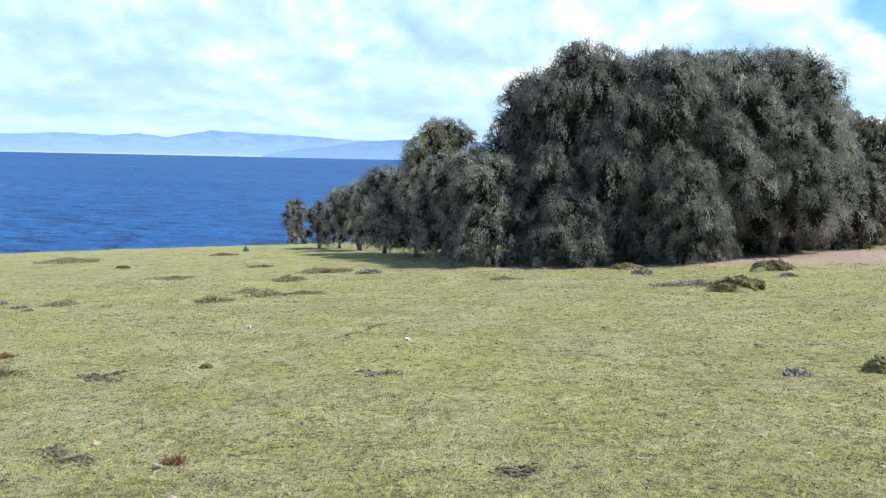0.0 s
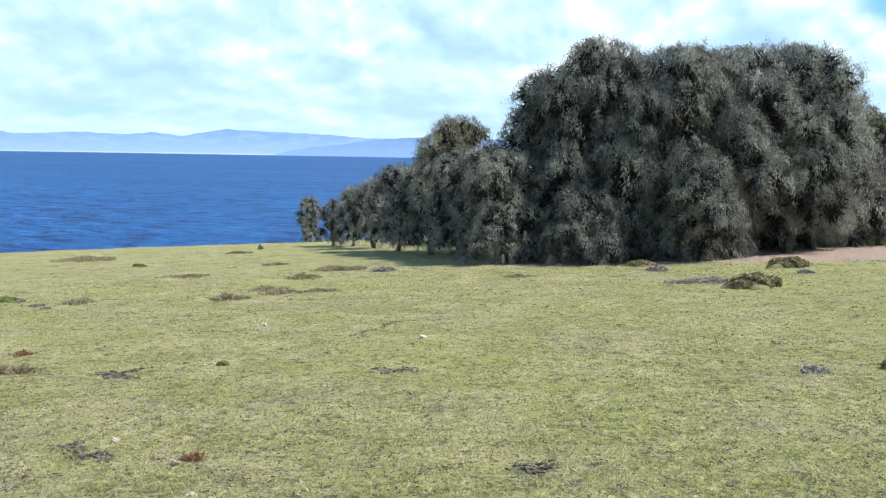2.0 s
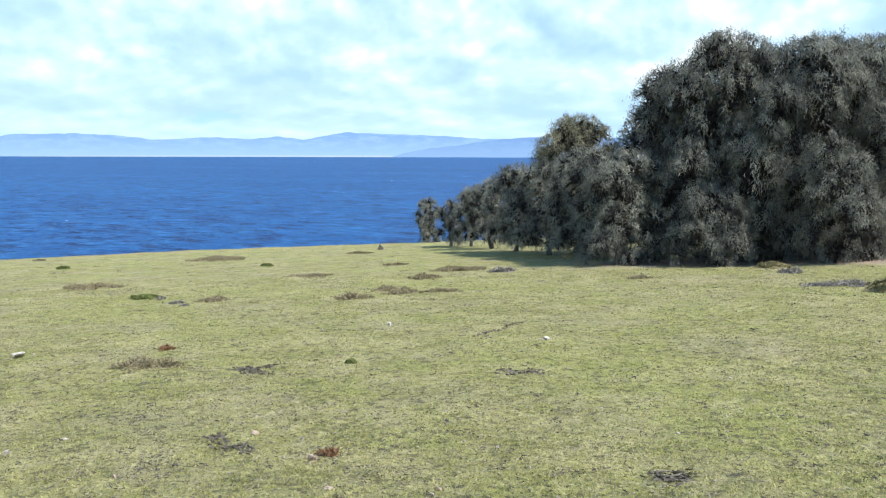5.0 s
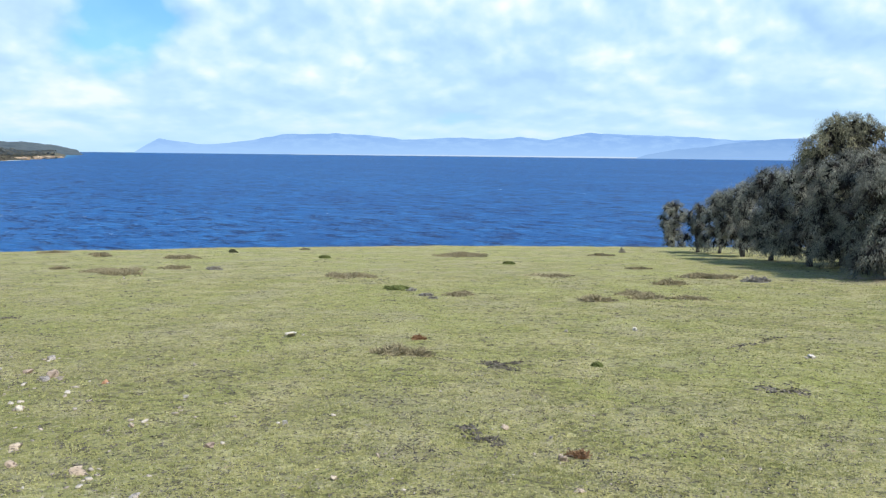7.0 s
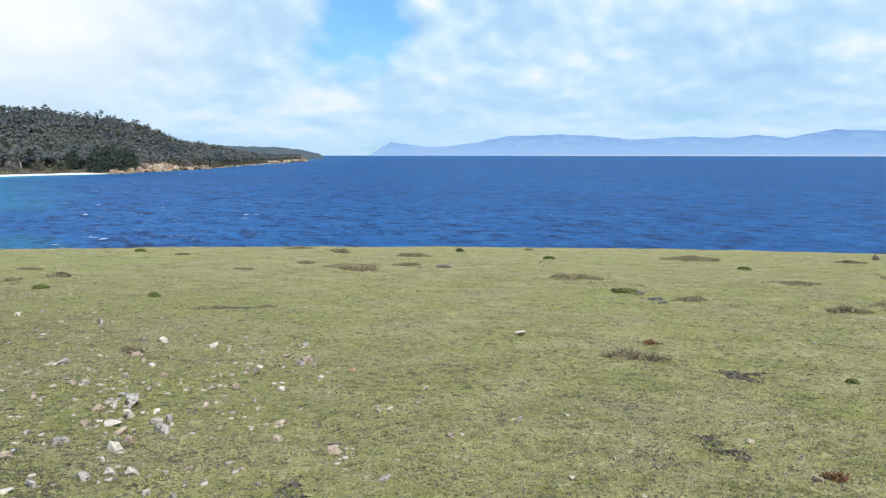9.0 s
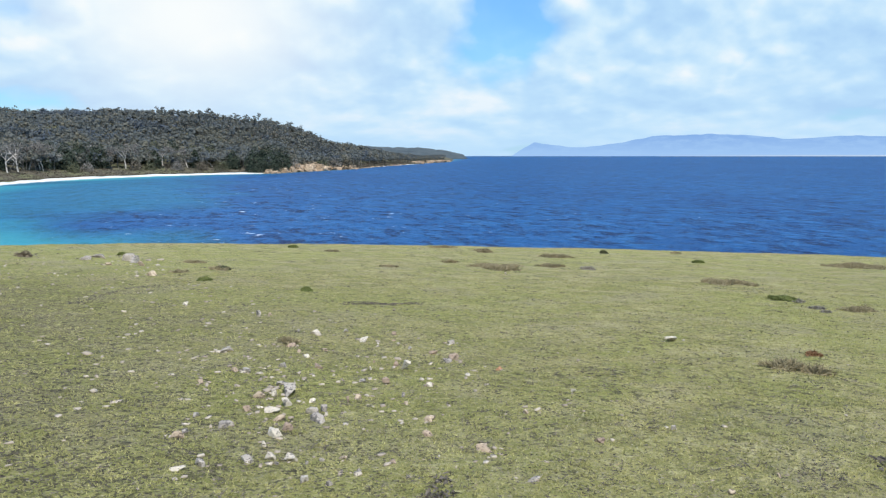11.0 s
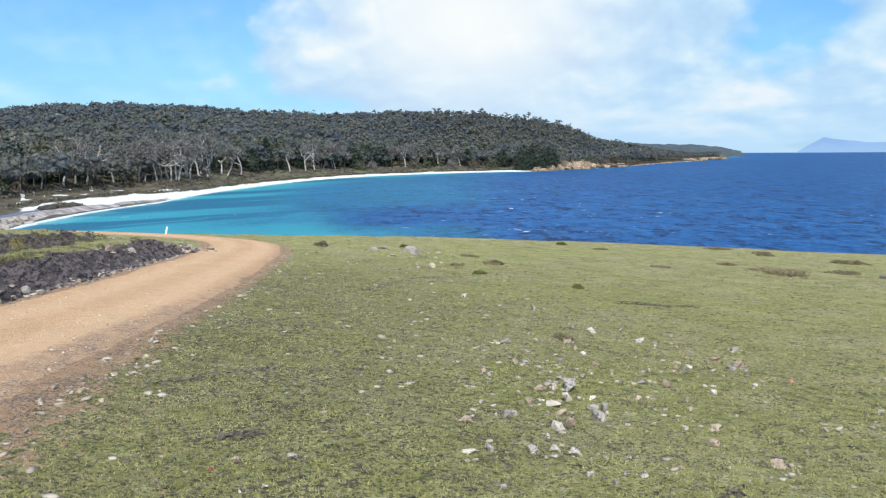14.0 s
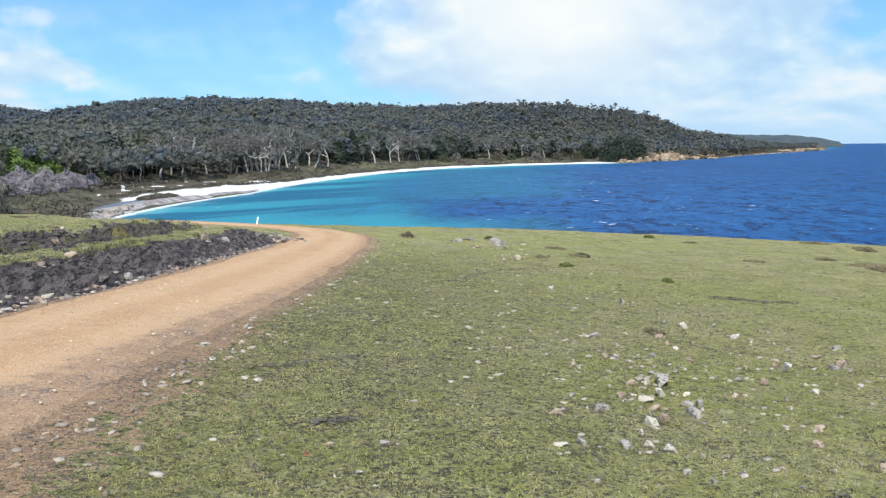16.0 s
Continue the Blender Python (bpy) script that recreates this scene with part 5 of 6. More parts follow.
def tuft(x, y, width, height, look_of):
    """A cushion of short stems over a low mound."""
    r = tuft_rng
    z = land_at(x, y)
    n = int(np.clip(900 * width, 200, 1500)) * (3 if look_of in ("bush", "moss", "dark") else 1)
    a, q = r.uniform(0, 2 * math.pi, n), np.sqrt(r.random(n))
    wob = 1 + 0.3 * np.sin(3 * a + x) + 0.2 * np.sin(5 * a + y)
    deep = r.uniform(0.55, 0.9)
    px, py = np.cos(a) * q * width / 2 * wob, np.sin(a) * q * width / 2 * wob * deep
    h = height * np.sqrt(np.maximum(1 - q ** 2, 0.05)) * (0.75 + 0.25 * np.sin(9 * px / width + 7 * py / width + x))
    pz = land(x + px, y + py) - z + h * r.uniform(0.2, 0.92, n)
    d = np.stack([px / width * 1.4, py / width * 1.4, np.full(n, 0.55)], -1) + r.normal(size=(n, 3)) * 0.45
    d /= np.linalg.norm(d, axis=1, keepdims=True)
    l = np.clip(height * r.uniform(0.35, 0.8, n), 0.03, 0.09)
    v, f = ribbons(np.stack([px, py, pz], -1), d, l, r.uniform(0.006, 0.013, n) * (1 + 0.05 * math.hypot(x, y)), r, 0.15, 1.0)
    if look_of in ("bush", "moss", "dark"):
        q = r.normal(size=(n, 3))
        q /= np.linalg.norm(q, axis=1, keepdims=True)
        q[:, 2] = np.abs(q[:, 2])
        a = np.arctan2(q[:, 1], q[:, 0])
        bump = (0.82 + 0.16 * np.sin(6 * q[:, 0] + x) * np.cos(5 * q[:, 1] + y) + 0.10 * np.sin(11 * q[:, 0] + 9 * q[:, 1])) * r.uniform(0.8, 1.0, n)
        c = q * [width / 2, width * 0.4, height] * bump[:, None]
        c[:, 2] += land(x + c[:, 0], y + c[:, 1]) - z
        v, f = facing_triangles(c, q, np.full(n, 0.014 + 0.0012 * math.hypot(x, y)), r, 0.6)
    # the low mound of old growth that carries the shoots
    ma, mq = np.meshgrid(np.linspace(0, 2 * math.pi, 14, endpoint=False), [0.0, 0.4, 0.7, 0.92, 1.0], indexing="ij")
    mw = (1 + 0.3 * np.sin(3 * ma + x) + 0.2 * np.sin(5 * ma + y)) * 0.46
    mx, my = np.cos(ma) * mq * width * mw, np.sin(ma) * mq * width * mw * deep
    mz = land(x + mx.ravel(), y + my.ravel()).reshape(mx.shape) - z - 0.015 + height * 0.5 * np.sqrt(1 - mq ** 2) * (1 + 0.2 * np.sin(5 * ma + 9 * mq))
    i, j = np.meshgrid(np.arange(14), np.arange(4), indexing="ij")
    k, i2 = 5, (i + 1) % 14
    mf = np.concatenate([np.stack([i * k + j, i * k + j + 1, i2 * k + j + 1], -1).reshape(-1, 3), np.stack([i * k + j, i2 * k + j + 1, i2 * k + j], -1).reshape(-1, 3)])
    v, f = joined([(v, f), (np.stack([mx, my, mz], -1).reshape(-1, 3), mf)])
    ob = new("cushion_plant", mesh_of("cushion_plant", v, f, PLANT[look_of]))
    ob.location = (x, y, z)
    return tagged(ob, TUFT_WORDS[look_of], "plant", "pasture plants")


def place_tufts():
    tuft(-4.54, 16.23, 0.70, 0.13, 'brown')
    tuft(5.84, 16.12, 1.19, 0.29, 'bush')
    tuft(8.56, 21.15, 1.20, 0.28, 'bush')
    tuft(4.28, 7.83, 0.35, 0.17, 'bush')
    tuft(5.15, 22.71, 0.90, 0.18, 'bush')
    tuft(5.22, 21.06, 0.51, 0.14, 'grey')
    tuft(-2.02, 23.42, 0.59, 0.18, 'grey')
    tuft(-3.55, 25.10, 1.58, 0.14, 'brown')
    tuft(-4.05, 21.72, 0.70, 0.15, 'brown')
    tuft(-2.84, 17.51, 0.74, 0.08, 'brown')
    tuft(-3.72, 17.38, 0.74, 0.10, 'brown')
    tuft(-2.57, 8.92, 0.14, 0.05, 'moss')
    tuft(-16.22, 35.58, 2.32, 0.17, 'brown')
    tuft(-7.84, 23.63, 1.14, 0.08, 'brown')
    tuft(-7.54, 16.11, 0.54, 0.08, 'brown')
    tuft(-7.83, 15.47, 0.17, 0.06, 'grey')
    tuft(-9.14, 17.01, 0.19, 0.09, 'grey')
    tuft(3.45, 7.77, 0.24, 0.07, 'grey')
    tuft(5.40, 17.20, 0.62, 0.12, 'grey')
    tuft(4.77, 17.19, 0.62, 0.08, 'grey')
    tuft(1.53, 19.96, 0.64, 0.08, 'brown')
    tuft(8.03, 18.86, 0.34, 0.09, 'grey')
    tuft(-10.55, 44.27, 0.25, 0.30, 'grey')
    tuft(-1.75, 5.33, 0.14, 0.05, 'rust')
    tuft(-4.64, 8.61, 0.25, 0.10, 'brown')
    tuft(-5.31, 9.87, 0.19, 0.06, 'rust')
    tuft(-10.29, 39.19, 0.84, 0.13, 'brown')
    tuft(-6.34, 28.69, 0.81, 0.10, 'brown')
    tuft(-4.92, 8.57, 0.64, 0.12, 'brown')
    tuft(-13.03, 20.44, 1.55, 0.13, 'brown')
    tuft(-9.60, 17.18, 0.77, 0.10, 'moss')
    tuft(-7.62, 16.42, 0.43, 0.09, 'brown')
    tuft(-3.57, 25.11, 1.26, 0.13, 'brown')
    tuft(-16.74, 37.06, 2.08, 0.16, 'brown')
    tuft(-26.37, 27.82, 1.43, 0.17, 'brown')
    tuft(-29.56, 35.15, 0.51, 0.18, 'dark')
    tuft(-20.87, 21.67, 0.96, 0.12, 'brown')
    tuft(-21.17, 19.20, 1.78, 0.13, 'brown')
    tuft(-19.11, 21.61, 0.52, 0.13, 'grey')
    tuft(-24.20, 19.67, 0.65, 0.12, 'brown')
    tuft(-33.16, 29.39, 0.92, 0.15, 'brown')
    tuft(-10.40, 38.90, 0.83, 0.13, 'brown')
    tuft(-8.22, 15.94, 0.25, 0.07, 'grey')
    tuft(-11.51, 29.59, 0.53, 0.09, 'moss')
    tuft(-21.01, 31.20, 0.62, 0.10, 'moss')
    tuft(-28.08, 39.78, 0.54, 0.13, 'brown')
    tuft(-4.18, 18.07, 0.77, 0.09, 'brown')
    tuft(-22.73, 9.90, 0.58, 0.12, 'dark')
    tuft(-15.72, 8.62, 0.27, 0.09, 'moss')
    tuft(-30.92, 6.49, 0.52, 0.24, 'twiggy')
    tuft(-20.31, 18.62, 1.45, 0.14, 'brown')
    tuft(-22.73, 15.84, 0.69, 0.09, 'brown')
    tuft(-37.28, 30.04, 1.32, 0.13, 'brown')
    tuft(-19.43, 7.95, 0.44, 0.07, 'moss')
    tuft(-31.31, 9.87, 0.45, 0.11, 'moss')
    tuft(-37.96, 20.67, 0.60, 0.12, 'moss')
    tuft(-26.57, 27.75, 0.80, 0.17, 'brown')
    tuft(-33.60, 20.30, 0.65, 0.11, 'brown')
    tuft(-31.67, 28.18, 0.88, 0.14, 'brown')
    tuft(-9.54, 4.80, 0.33, 0.08, 'brown')
    tuft(-22.72, 9.84, 0.68, 0.12, 'brown')
    tuft(-15.82, 8.67, 0.30, 0.09, 'moss')
    tuft(-26.24, 10.48, 0.78, 0.09, 'brown')
    tuft(-22.07, 8.34, 0.49, 0.08, 'brown')
    tuft(-26.13, -5.79, 0.55, 0.07, 'brown')
    tuft(-21.55, -2.69, 0.54, 0.11, 'bush')
    tuft(-32.89, -4.94, 0.78, 0.16, 'dark')


place_tufts()


def build_grass():
    """Short blades in small tussocks over the near pasture, thinning with distance and off the track."""
    r = np.random.default_rng(3)
    n = 112000
    a, d = np.radians(r.uniform(-36, 108, n)), 3.6 * (24 / 3.6) ** (r.random(n) ** 1.0)
    x, y = -np.sin(a) * d, np.cos(a) * d
    keep = (bare_share(x, y) < 0.30 + 0.5 * r.random(n) ** 3) & (lumps(x, y, 0.9, 21) + lumps(x, y, 0.31, 22) + r.normal(0, 0.5, n) > -0.55) & (peat_share(x, y) < 0.3)
    x, y, d = x[keep], y[keep], d[keep]
    per = 4
    x, y, d = (np.repeat(k, per) for k in (x, y, d))
    m = len(x)
    x, y = x + r.normal(0, 0.014, m) * (1 + d * 0.05), y + r.normal(0, 0.014, m) * (1 + d * 0.05)
    z = land(x, y) - 0.003
    way = np.stack([r.normal(0, 0.75, m), r.normal(0, 0.75, m), np.full(m, 1.0)], -1)
    way /= np.linalg.norm(way, axis=1, keepdims=True)
    side = np.cross(way, r.normal(size=(m, 3)))
    side /= np.linalg.norm(side, axis=1, keepdims=True) + 1e-9
    w, l = r.uniform(0.0020, 0.0042, m) * (1 + d * 0.09), r.uniform(0.007, 0.026, m) * (1 + d * 0.02)
    b = np.stack([x, y, z], -1)
    v = np.stack([b - side * w[:, None], b + side * w[:, None], b + way * l[:, None]], 1).reshape(-1, 3)
    ob = new("grass", mesh_of("grass", v, np.arange(3 * m).reshape(-1, 3), GRASS))
    tagged(ob, "short grazed yellow-green grass", "grass", kind="stuff")


build_grass()


DRIFTS = [
    ((-12.84, 7.72), (-12.53, 9.16), 90),
    ((-15.42, 3.69), (-18.65, 6.52), 80),
    ((-0.84, 8.21), (-0.41, 8.30), 40),
    ((-3.81, 8.49), (-3.45, 8.69), 60),
    ((-2.81, 5.65), (-2.33, 5.27), 50),
    ((0.39, 4.92), (0.57, 4.93), 40),
    ((-7.68, -0.22), (-8.20, 0.88), 50),
    ((-13.15, 7.94), (-12.63, 9.22), 60),
    ((-3.85, 8.58), (-3.33, 8.22), 40),
    ((-1.37, 10.80), (-0.84, 12.07), 40),
    ((-4.23, 2.91), (-3.89, 2.63), 40),
    ((-5.95, 0.19), (-6.00, 0.39), 40),
]


def build_litter():
    """Dark dead twigs and dung lying about the pasture in small drifts; many also stand for tussock shadows."""
    r = np.random.default_rng(13)
    s, dd, l, w = [], [], [], []
    a, d = np.radians(-36 + 142 * r.random(9500) ** 0.8), 3.8 * (48 / 3.8) ** r.random(9500)
    x, y = -np.sin(a) * d, np.cos(a) * d
    keep = np.abs(road_offset(x, y)[0]) > ROAD_HALF + 0.1
    x, y, d = x[keep], y[keep], d[keep]
    k = (2 + 16 * r.random(len(x)) ** 3).astype(int)
    ext, turn = np.repeat(r.uniform(0.02, 0.12, len(x)) * (1 + d * 0.02), k), np.repeat(r.uniform(0, math.pi, len(x)), k)
    x, y, d = np.repeat(x, k), np.repeat(y, k), np.repeat(d, k)
    m = len(x)
    px, py = r.normal(0, 1, m) * ext, r.normal(0, 0.45, m) * ext
    qx, qy = x + px * np.cos(turn) - py * np.sin(turn), y + px * np.sin(turn) + py * np.cos(turn)
    s.append(np.stack([qx, qy, land(qx, qy) + r.uniform(0.008, 0.022, m)], -1))
    g = r.normal(size=(m, 3)) * [1, 1, 0.25]
    dd.append(g / np.linalg.norm(g, axis=1, keepdims=True))
    l.append(r.uniform(0.012, 0.040, m) * (1 + d * 0.03))
    w.append(r.uniform(0.003, 0.008, m) * (1 + d * 0.06))
    # longer drifts of dead stems along old ruts
    for (ax, ay), (bx, by), k in DRIFTS:
        k = k * 3
        u = r.random(k)
        qx, qy = ax + (bx - ax) * u + r.normal(0, 0.035, k), ay + (by - ay) * u + r.normal(0, 0.05, k) + 0.06 * np.sin(u * 9)
        s.append(np.stack([qx, qy, land(qx, qy) + 0.012], -1))
        g = np.array([bx - ax, by - ay, 0.0]) / math.hypot(bx - ax, by - ay) + r.normal(size=(k, 3)) * [0.5, 0.5, 0.15]
        dd.append(g / np.linalg.norm(g, axis=1, keepdims=True))
        l.append(r.uniform(0.03, 0.08, k))
        w.append(r.uniform(0.010, 0.020, k))
    v, f = needles(np.concatenate(s), np.concatenate(dd), np.concatenate(l) * 0.9, np.concatenate(w) * 1.15, r)
    tagged(new("twig_litter", mesh_of("twig_litter", v, f, LITTER)), "dark dead twigs strewn over the grass", "litter", kind="stuff")


build_litter()


def build_tussocks():
    """Rough dry tussocks and dead stems on the cut bank and the strip above it."""
    r = np.random.default_rng(17)
    n = 380
    i = r.uniform(34, 114, n).astype(int)
    w = ROAD_FINE[i + 1] - ROAD_FINE[i]
    w = w / np.linalg.norm(w, axis=1, keepdims=True)
    d = ROAD_HALF + np.where(r.random(n) < 0.22, r.uniform(1.35, 2.1, n), r.uniform(2.4, 3.9, n))
    c = ROAD_FINE[i] + np.stack([-w[:, 1], w[:, 0]], -1) * d[:, None] + w * r.uniform(-0.25, 0.25, (n, 1))
    k = 26
    tall = np.repeat(r.uniform(0.04, 0.13, n), k)
    x, y = (np.repeat(c[:, a], k) + r.normal(0, 0.07, n * k) for a in (0, 1))
    way = r.normal(size=(n * k, 3)) * [0.7, 0.7, 0.2] + [0, 0, 0.8]
    way /= np.linalg.norm(way, axis=1, keepdims=True)
    v, f = needles(np.stack([x, y, land(x, y)], -1), way, tall * r.uniform(0.6, 1.3, n * k), r.uniform(0.010, 0.026, n * k), r)
    tagged(new("bank_tussocks", mesh_of("bank_tussocks", v, f, TUSSOCK)), "rough dark and straw tussocks on the cut bank", "tussocks", kind="stuff")


TUSSOCK = two_tone("rough_tussock", (0.040, 0.036, 0.028), (0.27, 0.25, 0.12), 1.2, 0.9, 0, leaf=0.15, pick="island")
build_tussocks()


def marker_post(x, y, height):
    post = tagged(new("marker_post"), "white painted marker post beside the track", "post")
    post.location = (x, y, land_at(x, y))
    bm = bmesh.new()
    bmesh.ops.create_cube(bm, size=1.0)
    bmesh.ops.scale(bm, vec=(0.05, 0.075, height), verts=bm.verts)
    bmesh.ops.translate(bm, vec=(0, 0, height / 2 - 0.02), verts=bm.verts)
    for v in bm.verts:
        if v.co.z > height * 0.5:
            v.co.y += 0.09
            v.co.z -= 0.03 * (v.co.y > 0.09)
    bmesh.ops.bevel(bm, geom=bm.edges[:], offset=0.008, segments=2, affect="EDGES")
    me = bpy.data.meshes.new("shaft")
    bm.to_mesh(me)
    bm.free()
    me.materials.append(PAINT)
    part("shaft", me, post)
    return post


marker_post(-37.0, 1.16, 0.40)


# ---------------------------------------------------------------- across the bay
def on_far(az, u):
    r = float(shore_at(np.array([az]))[0]) + u
    return -math.sin(radians(az)) * r, math.cos(radians(az)) * r, float(far_height(np.array([az]), np.array([r]))[0])


def branches(r, height, spread, levels, trunk_r):
    """A forking bare tree: limb pieces and the places of the twig ends."""
    pieces, ends = [], []

    def grow(p, d, length, rad, level):
        q = [p]
        for _ in range(4):
            d = d + r.normal(0, 0.13, 3)
            d = d / np.linalg.norm(d)
            q.append(q[-1] + d * length / 4)
        pieces.append(tube(q, np.linspace(rad, rad * 0.62, 5), 5))
        if level == 0:
            ends.extend(q[2:])
            return
        for _ in range(int(r.integers(2, 4))):
            e = d + r.normal(0, spread, 3) + [0, 0, 0.15]
            grow(q[int(r.integers(3, 5))], e / np.linalg.norm(e), length * r.uniform(0.55, 0.8), rad * 0.58, level - 1)

    grow(np.zeros(3), np.array([r.normal(0, 0.12), r.normal(0, 0.12), 1.0]), height * 0.42, trunk_r, levels)
    return joined(pieces), np.array(ends)


def gum_tree(az, u, height, seed, leaf=None, leaves=500, label="", bark=PALE_BARK):
    r = np.random.default_rng(seed)
    tree = tagged(new("gum_tree"), label or "pale-trunked gum tree with thin grey crown behind the beach", "tree", "trees behind the beach")
    tree.location = on_far(az, u)
    (v, f), ends = branches(r, height, 0.5, 3, height * 0.030)
    part("trunk", mesh_of("trunk", v, f, bark, True), tree)
    if leaf:
        v, f = leaf_triangles(ends[r.integers(0, len(ends), leaves * 3)], height * 0.07, np.full(leaves * 3, 0.33), r)
        part("crown", mesh_of("crown", v, f, leaf), tree)
    return tree


def conifer(az, u, height, width, seed, label=""):
    """A dense dark tree, broad below and pointed above, in tiers of sprays."""
    r = np.random.default_rng(seed)
    tree = tagged(new("conifer_tree"), label or "dense dark green conifer behind the beach", "tree", "trees behind the beach")
    tree.location = on_far(az, u)
    v, f = tube([(0, 0, h) for h in np.linspace(0, height * 0.95, 5)], np.linspace(0.22, 0.04, 5), 7)
    part("trunk", mesh_of("trunk", v, f, OAK_BARK, True), tree)
    n = 2200
    h = r.random(n) ** 1.15
    tier = 0.85 + 0.15 * np.sin(h * 34)
    rad = width / 2 * (1 - h ** 1.7) ** 0.75 * np.sqrt(r.uniform(0.35, 1, n)) * tier
    a = r.uniform(0, 2 * math.pi, n)
    rad *= 1 + 0.22 * np.sin(3 * a + seed) * (1 - h)
    v, f = leaf_triangles(np.stack([np.cos(a) * rad, np.sin(a) * rad, 0.3 + h * (height - 0.3)], -1), 0.12, np.full(n, 0.42), r)
    part("crown", mesh_of("crown", v, f, PINE_LEAF), tree)
    return tree


def round_bush(az, u, height, width, seed, leaf, label, n=900, spray=0.34):
    r = np.random.default_rng(seed)
    bush = tagged(new("bush"), label, "bush", "bushes behind the beach")
    bush.location = on_far(az, u)
    (v, f), ends = branches(r, height * 0.9, 0.8, 2, 0.08)
    part("stems", mesh_of("stems", v, f, OAK_BARK, True), bush)
    q = r.normal(size=(n, 3))
    q /= np.linalg.norm(q, axis=1, keepdims=True)
    q[:, 2] = np.abs(q[:, 2])
    lob = 1 + 0.18 * np.sin(4 * q[:, 0] * 2 + seed) * np.cos(5 * q[:, 1] + seed) + 0.12 * np.sin(7 * q[:, 2] + 6 * q[:, 0])
    c = q * [width / 2, width / 2, height] * (lob * r.uniform(0.55, 1.0, n) ** 0.5)[:, None]
    v, f = facing_triangles(c, q, np.full(n, spray), r, 0.5)
    part("crown", mesh_of("crown", v, f, leaf), bush)
    return bush


def build_bay_trees():
    r = np.random.default_rng(60)
    # bleached and half-dead gums standing behind the dune
    for k, (az, h, leaves) in enumerate([(95.0, 7, 0), (94.0, 6, 60), (92.9, 12, 260), (91.5, 10, 420), (90.0, 12, 520), (89.2, 13, 600), (88.3, 13, 420), (87.8, 12, 160), (87.4, 12, 200), (86.9, 11, 300), (86.3, 13, 500),
                                         (85.6, 12, 600), (85.2, 12, 300), (84.6, 12, 460), (84.0, 11, 500), (79.6, 11, 120), (77.9, 12, 420), (77.3, 12, 520), (76.7, 12, 420), (76.0, 11, 400), (73.6, 10, 420), (72.4, 10, 420), (70.6, 11, 420), (69.3, 11, 300), (67.9, 10, 380), (66.2, 10, 300)]):
        gum_tree(az + r.uniform(-0.15, 0.15), 46 + 40 * float(smooth(86, 90, np.array([az]))[0]) + r.uniform(0, 16), h * (1.3 if leaves > 100 else 1.1), 100 + k, GREY_LEAF if leaves else None, max(leaves, 1), "bleached dead gum trunk behind the beach" if leaves < 100 else "")
    for k, az in enumerate([93.7, 92.3, 90.7, 89.75, 88.85, 88.1, 87.2, 86.7, 86.0, 84.9, 83.6, 82.7, 78.4, 76.4, 71.6]):
        gum_tree(az, 48 + 38 * float(smooth(86, 90, np.array([az]))[0]), r.uniform(12, 16.5), 160 + k, GREY_LEAF, 150, "bleached half-bare gum with a forked white trunk")
    for k, (az, u, h, w) in enumerate([(81.0, 60, 16, 10), (80.3, 66, 12, 8), (78.9, 60, 12, 9), (67.3, 45, 12, 10), (69.8, 50, 11, 10)]):
        conifer(az, u, h, w, 200 + k)
    for k, (az, u, h, w) in enumerate([(75.2, 54, 12, 13), (74.2, 56, 14, 16), (73.2, 58, 12, 13), (63.4, 16, 15, 15), (62.6, 16, 18, 18), (61.7, 24, 15, 16), (64.9, 36, 11, 10), (76.2, 60, 11, 10), (82.1, 60, 10, 10)]):
        round_bush(az, u, h, w, 371 + k, PINE_LEAF, "broad dense dark green tree behind the beach", 2400, 0.55)
    for k, (az, u, h, w) in enumerate([(74.7, 38, 5, 8), (73.9, 40, 5, 7), (71.0, 36, 6, 9), (70.1, 38, 5, 8), (68.4, 34, 6, 9), (66.9, 32, 6, 9), (65.6, 30, 7, 11), (60.9, 24, 7, 12), (60.0, 26, 7, 13), (59.0, 26, 8, 14), (58.1, 26, 8, 14), (57.2, 26, 8, 15)]):
        round_bush(az, u, h, w, 300 + k, (COAST_LEAF, GREY_LEAF, HEATH)[k % 3], "rounded coastal bush above the shore")
    for k, (az, u, h, w) in enumerate([(102.6, 124, 7.0, 13), (100.9, 116, 6.4, 11), (99.7, 112, 5.6, 8)]):
        round_bush(az, u, h, w, 331 + k, BRIGHT_LEAF, "bright green leafy bush behind the flat", 3000)
    for k, (az, u, h, w) in enumerate([(102.8, 92, 3.8, 6), (102.0, 98, 4.6, 6), (101.3, 90, 4.2, 6), (100.5, 96, 4.8, 6), (99.9, 84, 3.6, 5), (99.2, 88, 4.2, 6), (98.5, 82, 3.2, 5), (97.9, 86, 3.0, 5)]):
        round_bush(az, u, h, w, 341 + k, MAUVE_LEAF, "leafless mauve-grey bush on the flat", 3000, 0.20)
    for k, (az, u, h, w) in enumerate([(94.6, 25, 1.1, 5), (93.9, 24, 1.3, 6), (93.2, 22, 0.9, 5)]):
        round_bush(az, u, h, w, 391 + k, HEATH, "low scrubby hummock on the shingle bar", 700, 0.22)
    for k, (az, u, h, w) in enumerate([(99.5, 118, 9, 10), (98.4, 112, 8.5, 9), (97.6, 104, 7, 8), (95.3, 112, 8, 8), (94.3, 110, 7, 8), (101.8, 128, 10, 11), (103.4, 126, 10, 12)]):
        round_bush(az, u, h, w, 401 + k, PINE_LEAF if k % 2 else COAST_LEAF, "dense dark green tree at the edge of the forest", 2000, 0.42)
